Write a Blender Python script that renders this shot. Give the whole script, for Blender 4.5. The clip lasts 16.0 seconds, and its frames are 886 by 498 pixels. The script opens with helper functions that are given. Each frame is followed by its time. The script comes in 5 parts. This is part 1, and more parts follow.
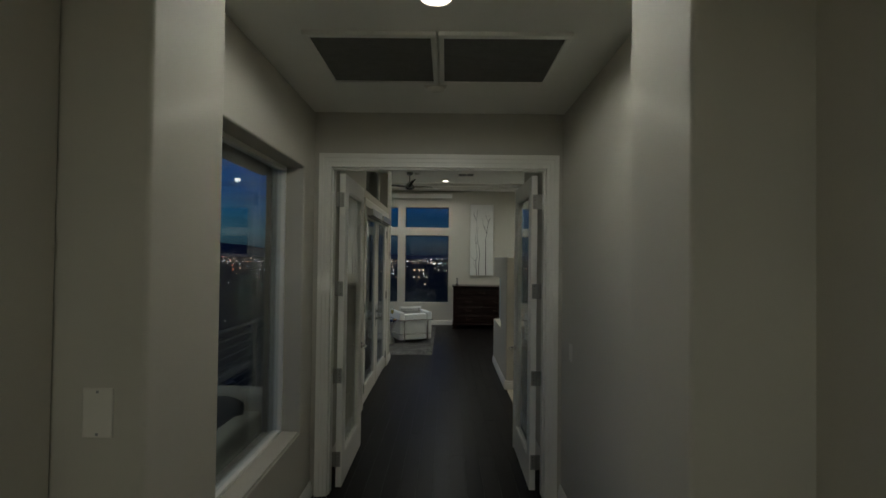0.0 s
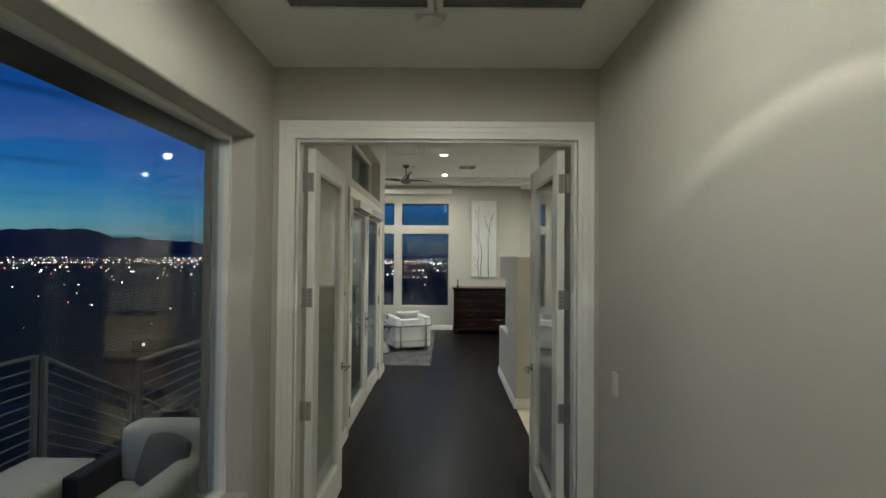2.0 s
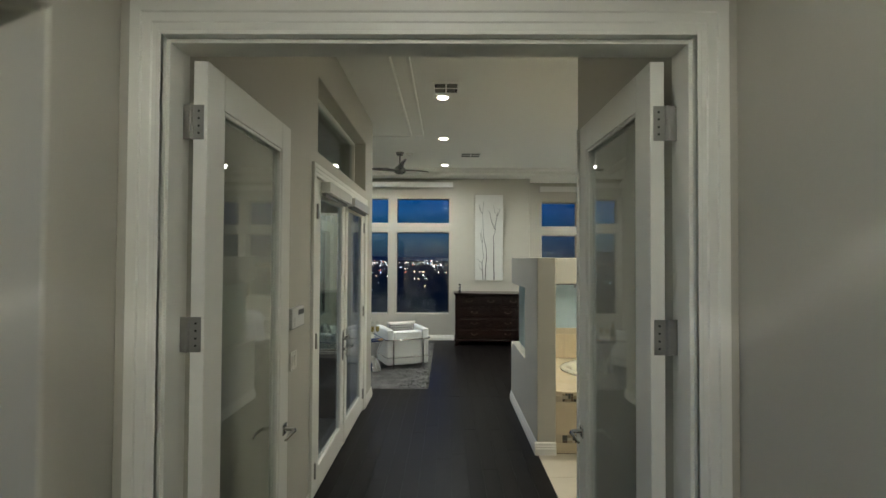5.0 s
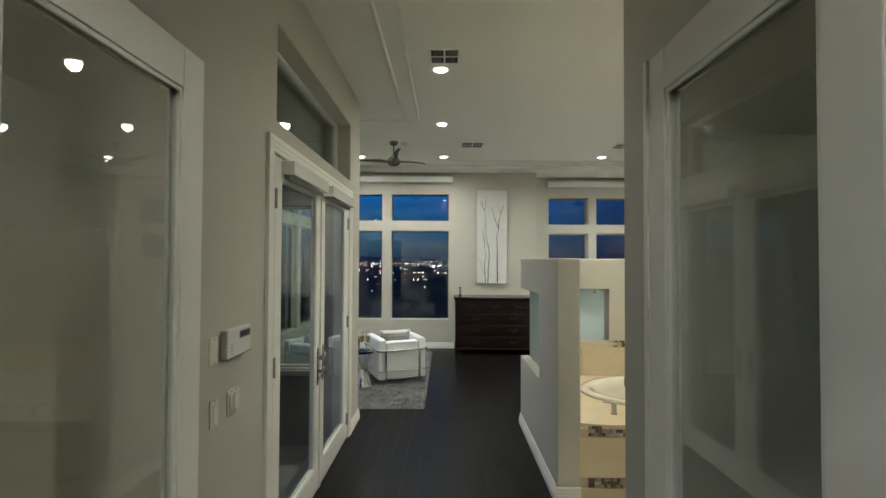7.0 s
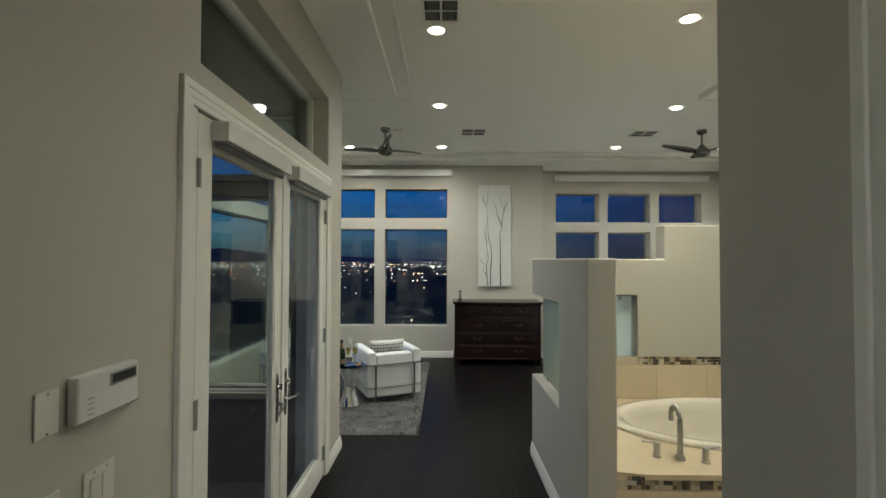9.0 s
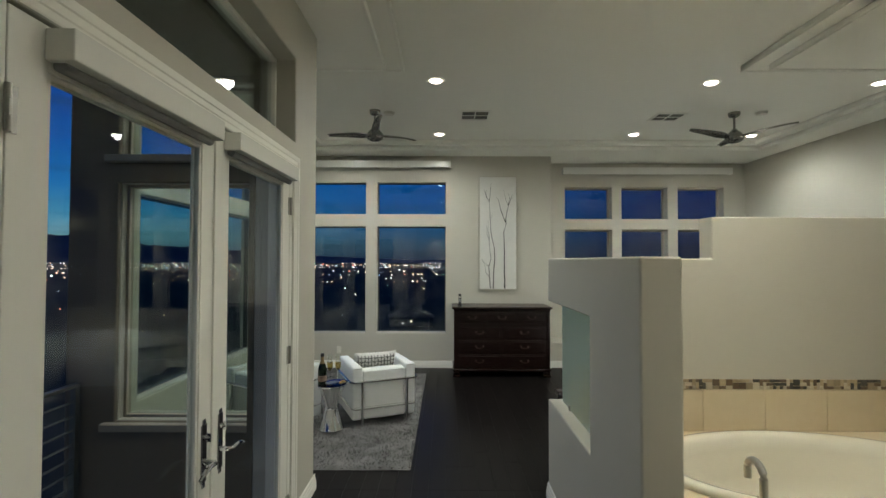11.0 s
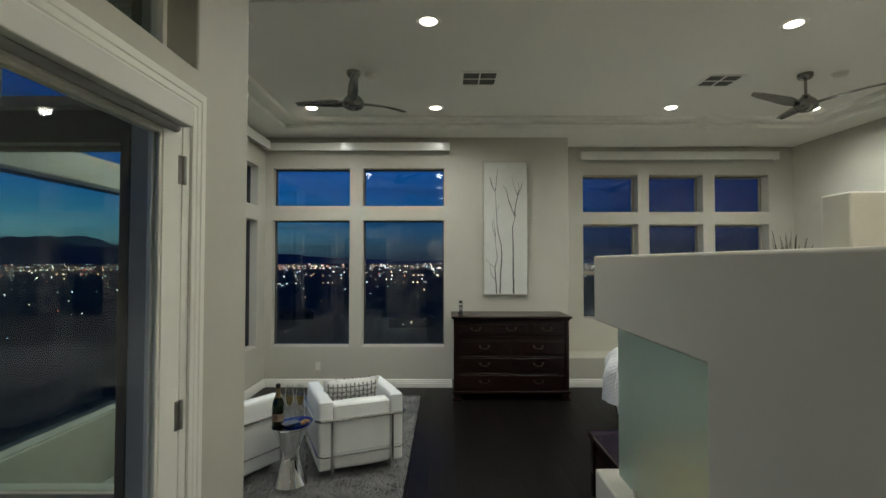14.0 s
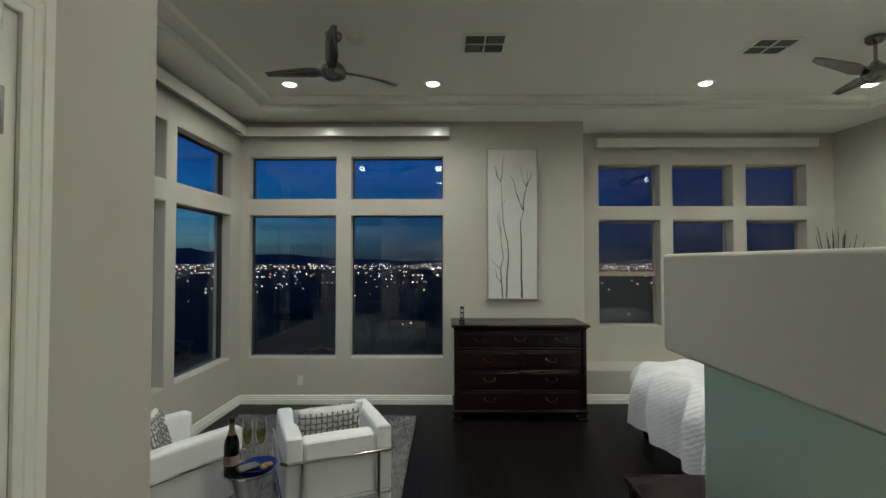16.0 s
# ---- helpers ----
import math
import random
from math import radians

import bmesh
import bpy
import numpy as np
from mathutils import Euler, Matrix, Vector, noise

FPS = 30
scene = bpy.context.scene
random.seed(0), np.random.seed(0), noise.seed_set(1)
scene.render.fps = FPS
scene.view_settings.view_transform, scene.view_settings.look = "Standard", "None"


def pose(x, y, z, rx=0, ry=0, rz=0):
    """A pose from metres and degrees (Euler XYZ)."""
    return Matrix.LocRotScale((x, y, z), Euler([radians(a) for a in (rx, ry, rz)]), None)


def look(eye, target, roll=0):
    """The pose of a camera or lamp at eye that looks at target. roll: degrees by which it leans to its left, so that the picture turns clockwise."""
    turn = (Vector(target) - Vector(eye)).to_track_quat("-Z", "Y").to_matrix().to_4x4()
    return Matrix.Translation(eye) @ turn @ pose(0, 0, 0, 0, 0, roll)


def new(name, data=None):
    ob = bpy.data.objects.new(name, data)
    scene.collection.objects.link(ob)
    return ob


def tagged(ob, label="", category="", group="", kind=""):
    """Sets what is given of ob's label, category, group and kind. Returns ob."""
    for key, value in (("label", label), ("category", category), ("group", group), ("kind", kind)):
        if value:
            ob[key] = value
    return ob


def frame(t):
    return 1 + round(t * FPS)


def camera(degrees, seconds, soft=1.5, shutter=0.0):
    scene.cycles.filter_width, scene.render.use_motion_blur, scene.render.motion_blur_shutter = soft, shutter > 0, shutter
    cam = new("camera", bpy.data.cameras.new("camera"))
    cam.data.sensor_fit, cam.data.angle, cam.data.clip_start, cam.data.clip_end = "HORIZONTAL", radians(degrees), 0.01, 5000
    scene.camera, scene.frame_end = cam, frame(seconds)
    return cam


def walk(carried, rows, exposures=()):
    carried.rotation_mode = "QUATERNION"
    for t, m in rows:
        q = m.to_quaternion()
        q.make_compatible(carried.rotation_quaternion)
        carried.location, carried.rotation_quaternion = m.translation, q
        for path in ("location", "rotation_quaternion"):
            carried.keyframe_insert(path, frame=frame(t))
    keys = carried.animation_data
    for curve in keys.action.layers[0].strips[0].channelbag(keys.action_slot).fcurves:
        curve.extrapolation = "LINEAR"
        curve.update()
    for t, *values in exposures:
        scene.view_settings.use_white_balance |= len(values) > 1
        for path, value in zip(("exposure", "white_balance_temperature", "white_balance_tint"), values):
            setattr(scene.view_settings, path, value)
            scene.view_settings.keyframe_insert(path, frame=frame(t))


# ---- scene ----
cam = camera(86.8, 16.0)
PATH = [
    (0, (0.034, -0.130, 1.740), (0.019, 1.869, 1.773), 0.71),
    (0.5, (0.034, 0.068, 1.737), (0.019, 2.068, 1.770), 0.64),
    (1, (0.033, 0.270, 1.735), (0.019, 2.270, 1.768), 0.58),
    (1.5, (0.031, 0.475, 1.733), (0.018, 2.475, 1.766), 0.52),
    (2, (0.030, 0.681, 1.732), (0.017, 2.680, 1.766), 0.47),
    (2.5, (0.029, 0.888, 1.732), (0.016, 2.888, 1.767), 0.43),
    (3, (0.029, 1.095, 1.732), (0.015, 3.094, 1.768), 0.40),
    (3.5, (0.028, 1.302, 1.732), (0.014, 3.302, 1.769), 0.37),
    (4, (0.028, 1.508, 1.732), (0.014, 3.507, 1.770), 0.34),
    (6.5, (0.035, 2.514, 1.735), (0.021, 4.513, 1.777), 0.25),
    (7, (0.038, 2.711, 1.735), (0.025, 4.711, 1.778), 0.24),
    (7.5, (0.041, 2.906, 1.735), (0.029, 4.906, 1.779), 0.23),
    (8, (0.045, 3.101, 1.734), (0.033, 5.101, 1.779), 0.21),
    (8.5, (0.050, 3.295, 1.733), (0.038, 5.294, 1.779), 0.20),
    (9, (0.054, 3.489, 1.732), (0.044, 5.489, 1.779), 0.19),
    (11.5, (0.083, 4.456, 1.725), (0.074, 6.456, 1.775), 0.12),
    (12, (0.089, 4.651, 1.723), (0.080, 6.650, 1.773), 0.10),
    (12.5, (0.095, 4.845, 1.721), (0.085, 6.844, 1.772), 0.08),
    (13, (0.101, 5.040, 1.720), (0.090, 7.039, 1.772), 0.07),
    (13.5, (0.106, 5.234, 1.718), (0.095, 7.233, 1.771), 0.05),
    (14, (0.110, 5.427, 1.718), (0.099, 7.426, 1.771), 0.04),
    (14.5, (0.114, 5.618, 1.717), (0.102, 7.618, 1.771), 0.02),
    (15, (0.116, 5.808, 1.718), (0.104, 7.807, 1.771), 0.01),
    (15.5, (0.117, 5.994, 1.719), (0.106, 7.993, 1.772), -0.01),
    (16, (0.117, 6.175, 1.721), (0.107, 8.174, 1.774), -0.02),
]
walk(cam, [(t, look(eye, target, roll)) for t, eye, target, roll in PATH], [(0, -1.15), (0.5, 0.0), (1, 0.18), (1.5, 0.14), (4, 0.08), (7, 0.27), (9, 0.06), (12, -0.06), (16, -0.41)])

# ---- world: dusk sky, brighter towards the west ----
world = bpy.data.worlds.new("dusk")
scene.world = world
world.use_nodes = True
wn = world.node_tree.nodes
wl = world.node_tree.links
wn.clear()
w_out = wn.new("ShaderNodeOutputWorld")
w_bg = wn.new("ShaderNodeBackground")
w_tc = wn.new("ShaderNodeTexCoord")
w_sep = wn.new("ShaderNodeSeparateXYZ")
wl.new(w_tc.outputs["Generated"], w_sep.inputs[0])


def sky_ramp(stops):
    r = wn.new("ShaderNodeValToRGB")
    while len(r.color_ramp.elements) > 1:
        r.color_ramp.elements.remove(r.color_ramp.elements[-1])
    for i, (p, c) in enumerate(stops):
        e = r.color_ramp.elements[0] if i == 0 else r.color_ramp.elements.new(p)
        e.position, e.color = p, (*c, 1)
    wl.new(w_sep.outputs["Z"], r.inputs[0])
    return r


ramp_west = sky_ramp([(0.0, (0.020, 0.035, 0.05)), (0.045, (0.085, 0.20, 0.25)), (0.08, (0.036, 0.165, 0.275)), (0.13, (0.010, 0.10, 0.275)), (0.20, (0.004, 0.056, 0.225)), (0.32, (0.002, 0.024, 0.135)), (0.6, (0.002, 0.010, 0.05))])
ramp_north = sky_ramp([(0.0, (0.012, 0.020, 0.040)), (0.03, (0.022, 0.045, 0.075)), (0.07, (0.013, 0.055, 0.125)), (0.12, (0.004, 0.060, 0.20)), (0.22, (0.002, 0.058, 0.25)), (0.34, (0.002, 0.040, 0.205)), (0.6, (0.002, 0.01, 0.05))])
ramp_east = sky_ramp([(0.0, (0.004, 0.007, 0.02)), (0.06, (0.005, 0.012, 0.045)), (0.2, (0.003, 0.015, 0.075)), (0.6, (0.002, 0.006, 0.03))])


def w_map(lo, hi):
    m = wn.new("ShaderNodeMapRange")
    m.interpolation_type = "SMOOTHSTEP"
    m.inputs["From Min"].default_value, m.inputs["From Max"].default_value = lo, hi
    wl.new(w_sep.outputs["X"], m.inputs["Value"])
    return m


def w_mix(f, a, b):
    m = wn.new("ShaderNodeMix")
    m.data_type = "RGBA"
    wl.new(f, m.inputs[0])
    wl.new(a, m.inputs[6])
    wl.new(b, m.inputs[7])
    return m.outputs[2]


w_a = w_mix(w_map(-0.75, -0.05).outputs[0], ramp_west.outputs[0], ramp_north.outputs[0])
w_b = w_mix(w_map(0.0, 0.45).outputs[0], w_a, ramp_east.outputs[0])
# thin cloud streaks
w_mapn = wn.new("ShaderNodeMapping")
w_mapn.inputs["Scale"].default_value = (2.2, 2.2, 46.0)
wl.new(w_tc.outputs["Generated"], w_mapn.inputs[0])
w_noise = wn.new("ShaderNodeTexNoise")
w_noise.inputs["Scale"].default_value, w_noise.inputs["Detail"].default_value = 1.6, 4
wl.new(w_mapn.outputs[0], w_noise.inputs["Vector"])
w_cl = wn.new("ShaderNodeMapRange")
w_cl.inputs["From Min"].default_value, w_cl.inputs["From Max"].default_value = 0.5, 0.75
w_cl.inputs["To Min"].default_value, w_cl.inputs["To Max"].default_value = 1.0, 0.62
wl.new(w_noise.outputs["Fac"], w_cl.inputs["Value"])
w_mul = wn.new("ShaderNodeVectorMath")
w_mul.operation = "SCALE"
wl.new(w_b, w_mul.inputs[0])
wl.new(w_cl.outputs[0], w_mul.inputs["Scale"])
wl.new(w_mul.outputs[0], w_bg.inputs["Color"])
w_bg.inputs["Strength"].default_value = 1.6
wl.new(w_bg.outputs[0], w_out.inputs[0])

# ---- recessed lamps and added fill: reflector downlights with a bright ring at the edge of the beam ----
DIM_CANS = [(-0.02, 5.30, 3.53), (-0.02, 7.11, 3.53)]
BALCONY_CANS = [(-2.40, 3.52, 3.05), (-2.38, 5.60, 3.05)]
CANS = [(-0.02, 8.91, 3.53), (-0.01, 10.9, 3.53), (-1.47, 10.9, 3.53), (-1.47, 8.95, 3.53), (2.76, 10.9, 3.53), (2.76, 8.96, 3.53), (4.46, 10.95, 3.53), (4.46, 8.96, 3.53)]
# The second can, at x 3.4, is unseen and added to brighten the bath.
BATH_CANS = [(1.86, 6.93, 3.53), (3.4, 6.93, 3.53)]
# Unseen lamp, added to light the south end of the low wall.
BATH_FILL = [(1.86, 5.6, 3.53)]
HALL_CANS = [(-0.02, 1.74, 2.79)]
# Unseen fill behind the camera, added to light the hall.
START_FILL = [(-0.45, -1.2, 2.79), (0.42, -1.2, 2.79)]


def ring_beam(lamp):
    """The thin bright cone that a reflector throws at 55 degrees from straight down."""
    lamp.use_nodes = True
    nt = lamp.node_tree
    tc = nt.nodes.new("ShaderNodeTexCoord")
    sep = nt.nodes.new("ShaderNodeSeparateXYZ")
    nt.links.new(tc.outputs["Normal"], sep.inputs[0])
    down = nt.nodes.new("ShaderNodeMath")
    down.operation = "ABSOLUTE"
    nt.links.new(sep.outputs["Z"], down.inputs[0])
    ramp = nt.nodes.new("ShaderNodeValToRGB")
    ramp.color_ramp.elements.remove(ramp.color_ramp.elements[-1])
    for k, (deg, v) in enumerate([(56.6, 0.0), (55.6, 0.35), (55.1, 1.0), (54.6, 1.0), (53.9, 0.3), (52, 0.0)]):
        e = ramp.color_ramp.elements[0] if k == 0 else ramp.color_ramp.elements.new(math.cos(radians(deg)))
        e.position, e.color = math.cos(radians(deg)), (v, v, v, 1)
    nt.links.new(down.outputs[0], ramp.inputs[0])
    nt.links.new(ramp.outputs[0], nt.nodes["Emission"].inputs["Strength"])


def spot(x, y, z, power, tone, cone, edge, radius):
    lamp = bpy.data.lights.new("recessed_or_fill_lamp", "SPOT")
    lamp.energy, lamp.color, lamp.spot_size, lamp.spot_blend, lamp.shadow_soft_size = power, tone, radians(cone), edge, radius
    new("recessed_or_fill_lamp", lamp).location = (x, y, z - 0.03)
    return lamp


for cans, power, tone, cone, edge in ((CANS, 92.0, (0.95, 1.0, 0.93), 170, 0.92), (BATH_CANS, 150.0, (1.0, 0.99, 0.84), 173, 0.72), (BATH_FILL, 52.0, (1.0, 0.99, 0.86), 150, 0.9),
                                      (HALL_CANS, 43.0, (0.98, 1.0, 0.91), 178, 0.28), (START_FILL, 25.0, (0.95, 1.0, 0.92), 174, 0.6), (DIM_CANS, 12.0, (0.98, 1.0, 0.90), 120, 1.0), (BALCONY_CANS[:1], 50.0, (1.0, 0.97, 0.80), 150, 0.8), (BALCONY_CANS[1:], 10.0, (1.0, 0.97, 0.80), 150, 0.8)):
    for x, y, z in cans:
        spot(x, y, z, power, tone, cone, edge, 0.06)
for (x, y, z), power in ((HALL_CANS[0], 26.0), (CANS[6], 28.0)):
    ring_beam(spot(x, y, z, power, (1.0, 1.0, 0.92), 130, 0.0, 0.0))

# ---- materials ----
def mat(name, color, rough=0.5, metal=0.0, color2=None, scale=8.0, bump=0.0, bump_scale=None, stretch=(1, 1, 1), spec=0.5, coat=0.0, per_piece=0.0, sub=0.0, trans=0.0):
    """Principled material with two scales of variation, in metres of the object."""
    m = bpy.data.materials.new(name)
    m.use_nodes = True
    nt = m.node_tree
    b = nt.nodes["Principled BSDF"]
    b.inputs["Roughness"].default_value, b.inputs["Metallic"].default_value = rough, metal
    b.inputs["Specular IOR Level"].default_value, b.inputs["Coat Weight"].default_value = spec, coat
    b.inputs["Coat Roughness"].default_value = 0.12
    tc = nt.nodes.new("ShaderNodeTexCoord")
    mp = nt.nodes.new("ShaderNodeMapping")
    mp.inputs["Scale"].default_value = stretch
    nt.links.new(tc.outputs["Object"], mp.inputs[0])
    c2 = color2 or tuple(c * 0.9 for c in color)
    n1 = nt.nodes.new("ShaderNodeTexNoise")
    n1.inputs["Scale"].default_value, n1.inputs["Detail"].default_value = scale, 6
    n2 = nt.nodes.new("ShaderNodeTexNoise")
    n2.inputs["Scale"].default_value, n2.inputs["Detail"].default_value = scale / 9, 2
    for n in (n1, n2):
        nt.links.new(mp.outputs[0], n.inputs["Vector"])
    add = nt.nodes.new("ShaderNodeMath")
    add.operation = "MULTIPLY_ADD"
    add.inputs[1].default_value, add.inputs[2].default_value = 0.5, 0.0
    nt.links.new(n1.outputs["Fac"], add.inputs[0])
    add2 = nt.nodes.new("ShaderNodeMath")
    add2.operation = "MULTIPLY_ADD"
    add2.inputs[1].default_value = 0.5
    nt.links.new(n2.outputs["Fac"], add2.inputs[0])
    nt.links.new(add.outputs[0], add2.inputs[2])
    rg = nt.nodes.new("ShaderNodeMapRange")
    rg.inputs["From Min"].default_value, rg.inputs["From Max"].default_value = 0.3, 0.7
    nt.links.new(add2.outputs[0], rg.inputs["Value"])
    mx = nt.nodes.new("ShaderNodeMix")
    mx.data_type = "RGBA"
    mx.inputs[6].default_value, mx.inputs[7].default_value = (*c2, 1), (*color, 1)
    nt.links.new(rg.outputs[0], mx.inputs[0])
    col = mx.outputs[2]
    if per_piece:
        oi = nt.nodes.new("ShaderNodeObjectInfo")
        pr = nt.nodes.new("ShaderNodeMapRange")
        pr.inputs["To Min"].default_value, pr.inputs["To Max"].default_value = 1 - per_piece, 1 + per_piece
        nt.links.new(oi.outputs["Random"], pr.inputs["Value"])
        vm = nt.nodes.new("ShaderNodeVectorMath")
        vm.operation = "SCALE"
        nt.links.new(col, vm.inputs[0])
        nt.links.new(pr.outputs[0], vm.inputs["Scale"])
        col = vm.outputs[0]
    nt.links.new(col, b.inputs["Base Color"])
    rr = nt.nodes.new("ShaderNodeMapRange")
    rr.inputs["To Min"].default_value, rr.inputs["To Max"].default_value = max(rough - 0.06, 0.02), min(rough + 0.06, 1)
    nt.links.new(n2.outputs["Fac"], rr.inputs["Value"])
    nt.links.new(rr.outputs[0], b.inputs["Roughness"])
    if sub:
        b.inputs["Subsurface Weight"].default_value = sub
    if bump:
        n3 = nt.nodes.new("ShaderNodeTexNoise")
        n3.inputs["Scale"].default_value, n3.inputs["Detail"].default_value = bump_scale or scale * 6, 3
        nt.links.new(mp.outputs[0], n3.inputs["Vector"])
        bp = nt.nodes.new("ShaderNodeBump")
        bp.inputs["Strength"].default_value, bp.inputs["Distance"].default_value = bump, 0.004
        nt.links.new(n3.outputs["Fac"], bp.inputs["Height"])
        nt.links.new(bp.outputs[0], b.inputs["Normal"])
    return m


def glow(name, color, strength):
    m = bpy.data.materials.new(name)
    m.use_nodes = True
    b = m.node_tree.nodes["Principled BSDF"]
    b.inputs["Base Color"].default_value = (*color, 1)
    b.inputs["Emission Color"].default_value = (*color, 1)
    b.inputs["Emission Strength"].default_value = strength
    return m


def clear_glass(name, tint=(0.93, 0.96, 0.95), gain=1.0, rough=0.0):
    """Thin pane: what is behind it shows through, and its gloss follows Fresnel."""
    m = bpy.data.materials.new(name)
    m.use_nodes = True
    nt = m.node_tree
    nt.nodes.remove(nt.nodes["Principled BSDF"])
    out = nt.nodes["Material Output"]
    tr = nt.nodes.new("ShaderNodeBsdfTransparent")
    tr.inputs[0].default_value = (*tint, 1)
    gl = nt.nodes.new("ShaderNodeBsdfGlossy")
    gl.inputs["Roughness"].default_value = rough
    gl.inputs["Color"].default_value = (gain, gain, gain, 1)
    lw = nt.nodes.new("ShaderNodeLayerWeight")
    lw.inputs["Blend"].default_value = 0.5
    p5 = nt.nodes.new("ShaderNodeMath")
    p5.operation = "POWER"
    p5.inputs[1].default_value = 5.0
    nt.links.new(lw.outputs["Facing"], p5.inputs[0])
    fr = nt.nodes.new("ShaderNodeMath")
    fr.operation = "MULTIPLY_ADD"
    fr.inputs[1].default_value, fr.inputs[2].default_value = 0.96, 0.04
    nt.links.new(p5.outputs[0], fr.inputs[0])
    mx = nt.nodes.new("ShaderNodeMixShader")
    nt.links.new(fr.outputs[0], mx.inputs[0])
    nt.links.new(tr.outputs[0], mx.inputs[1])
    nt.links.new(gl.outputs[0], mx.inputs[2])
    nt.links.new(mx.outputs[0], out.inputs[0])
    return m


def real_glass(name, color, rough=0.0, ior=1.45):
    m = bpy.data.materials.new(name)
    m.use_nodes = True
    b = m.node_tree.nodes["Principled BSDF"]
    b.inputs["Base Color"].default_value = (*color, 1)
    b.inputs["Transmission Weight"].default_value = 1.0
    b.inputs["Roughness"].default_value, b.inputs["IOR"].default_value = rough, ior
    return m


M_WALL = mat("greige_wall_paint", (0.56, 0.535, 0.465), 0.62, color2=(0.535, 0.51, 0.44), scale=3, bump=0.05, bump_scale=160)
M_CEIL = mat("warm_white_ceiling_paint", (0.90, 0.885, 0.82), 0.75, color2=(0.88, 0.865, 0.80), scale=2, bump=0.1, bump_scale=120)
M_TRIM = mat("white_trim_paint", (0.88, 0.865, 0.80), 0.35, color2=(0.86, 0.845, 0.78), scale=5, bump=0.015, bump_scale=60)
M_SATIN = mat("satin_white_metal", (0.86, 0.85, 0.80), 0.20, color2=(0.84, 0.83, 0.78), scale=5, coat=0.3)
M_FLOOR = mat("espresso_hardwood", (0.0085, 0.0066, 0.0062), 0.36, color2=(0.005, 0.004, 0.0038), scale=26, stretch=(1, 0.06, 1), bump=0.05, bump_scale=60, per_piece=0.12, spec=0.12)
M_GAP = mat("dark_floor_joint", (0.004, 0.003, 0.003), 0.7, scale=10)
M_ESPRESSO = mat("espresso_furniture_wood", (0.019, 0.0065, 0.0048), 0.26, color2=(0.008, 0.0034, 0.0026), scale=30, stretch=(0.12, 1, 1), bump=0.03, spec=0.35, coat=0.08)
M_CHROME = mat("polished_chrome", (0.80, 0.80, 0.80), 0.09, 1.0, color2=(0.74, 0.74, 0.74), scale=4)
M_STEEL = mat("brushed_nickel", (0.55, 0.54, 0.51), 0.30, 1.0, color2=(0.47, 0.46, 0.44), scale=60, stretch=(1, 1, 0.08), bump=0.03)
M_RAIL = mat("grey_painted_rail", (0.20, 0.195, 0.18), 0.45, 0.3, scale=20)
M_HINGE = mat("satin_nickel_hinge", (0.42, 0.41, 0.385), 0.32, 0.85, scale=40)
M_BRASS = mat("dark_antique_brass", (0.045, 0.033, 0.024), 0.38, 0.8, scale=30)
M_FAN = mat("satin_nickel_fan", (0.27, 0.265, 0.25), 0.25, 0.95, color2=(0.23, 0.225, 0.21), scale=14)
M_LEATHER = mat("white_leather", (0.78, 0.79, 0.78), 0.38, color2=(0.72, 0.73, 0.72), scale=5, bump=0.25, bump_scale=90)
M_SEAM = mat("grey_seam_piping", (0.45, 0.45, 0.44), 0.5, scale=20)
M_BASKET = mat("woven_pillow_cloth", (0.68, 0.67, 0.65), 0.9, color2=(0.55, 0.54, 0.52), scale=40, bump=0.6, bump_scale=180)
M_DARKYARN = mat("dark_grey_yarn", (0.19, 0.187, 0.183), 0.95, scale=60, bump=0.5, bump_scale=200)
M_RUG = mat("grey_shag_pile", (0.25, 0.244, 0.241), 0.6, color2=(0.05, 0.049, 0.048), scale=6, bump=0.5, bump_scale=150)
M_MARBLE = mat("cream_marble_tile", (0.74, 0.63, 0.45), 0.20, color2=(0.66, 0.54, 0.36), scale=7, per_piece=0.03, coat=0.2)
M_GROUT = mat("beige_grout", (0.62, 0.53, 0.38), 0.85, scale=30)
M_BATHFLOOR = mat("pale_bath_floor_tile", (0.66, 0.59, 0.47), 0.3, color2=(0.57, 0.50, 0.39), scale=5, per_piece=0.05)
M_ACRYLIC = mat("glossy_white_tub", (0.80, 0.755, 0.64), 0.10, color2=(0.78, 0.735, 0.62), scale=2, coat=0.6)
M_MOSAIC = [mat("mosaic_brown_stone", (0.13, 0.085, 0.05), 0.3, scale=30, per_piece=0.3), mat("mosaic_tan_stone", (0.42, 0.33, 0.21), 0.4, scale=30, per_piece=0.25),
            mat("mosaic_smoke_glass", (0.085, 0.08, 0.07), 0.08, scale=20, per_piece=0.3, coat=0.6), mat("mosaic_cream_stone", (0.60, 0.52, 0.39), 0.4, scale=30, per_piece=0.15)]
M_CANVAS = mat("white_canvas", (0.74, 0.73, 0.69), 0.85, color2=(0.66, 0.65, 0.615), scale=9, bump=0.3, bump_scale=350)
M_SILVER = mat("champagne_picture_frame", (0.55, 0.52, 0.45), 0.35, 0.7, scale=30)
M_INK = mat("charcoal_brushwork", (0.06, 0.058, 0.055), 0.8, scale=60)
M_GREYINK = mat("grey_brushwork", (0.15, 0.148, 0.14), 0.8, scale=60)
M_LINEN = mat("white_comforter", (0.78, 0.78, 0.79), 0.8, color2=(0.72, 0.72, 0.735), scale=8, bump=0.4, bump_scale=120)
M_COMF = mat("ruched_white_comforter", (0.78, 0.78, 0.79), 0.8, color2=(0.72, 0.72, 0.735), scale=8)
_nt = M_COMF.node_tree
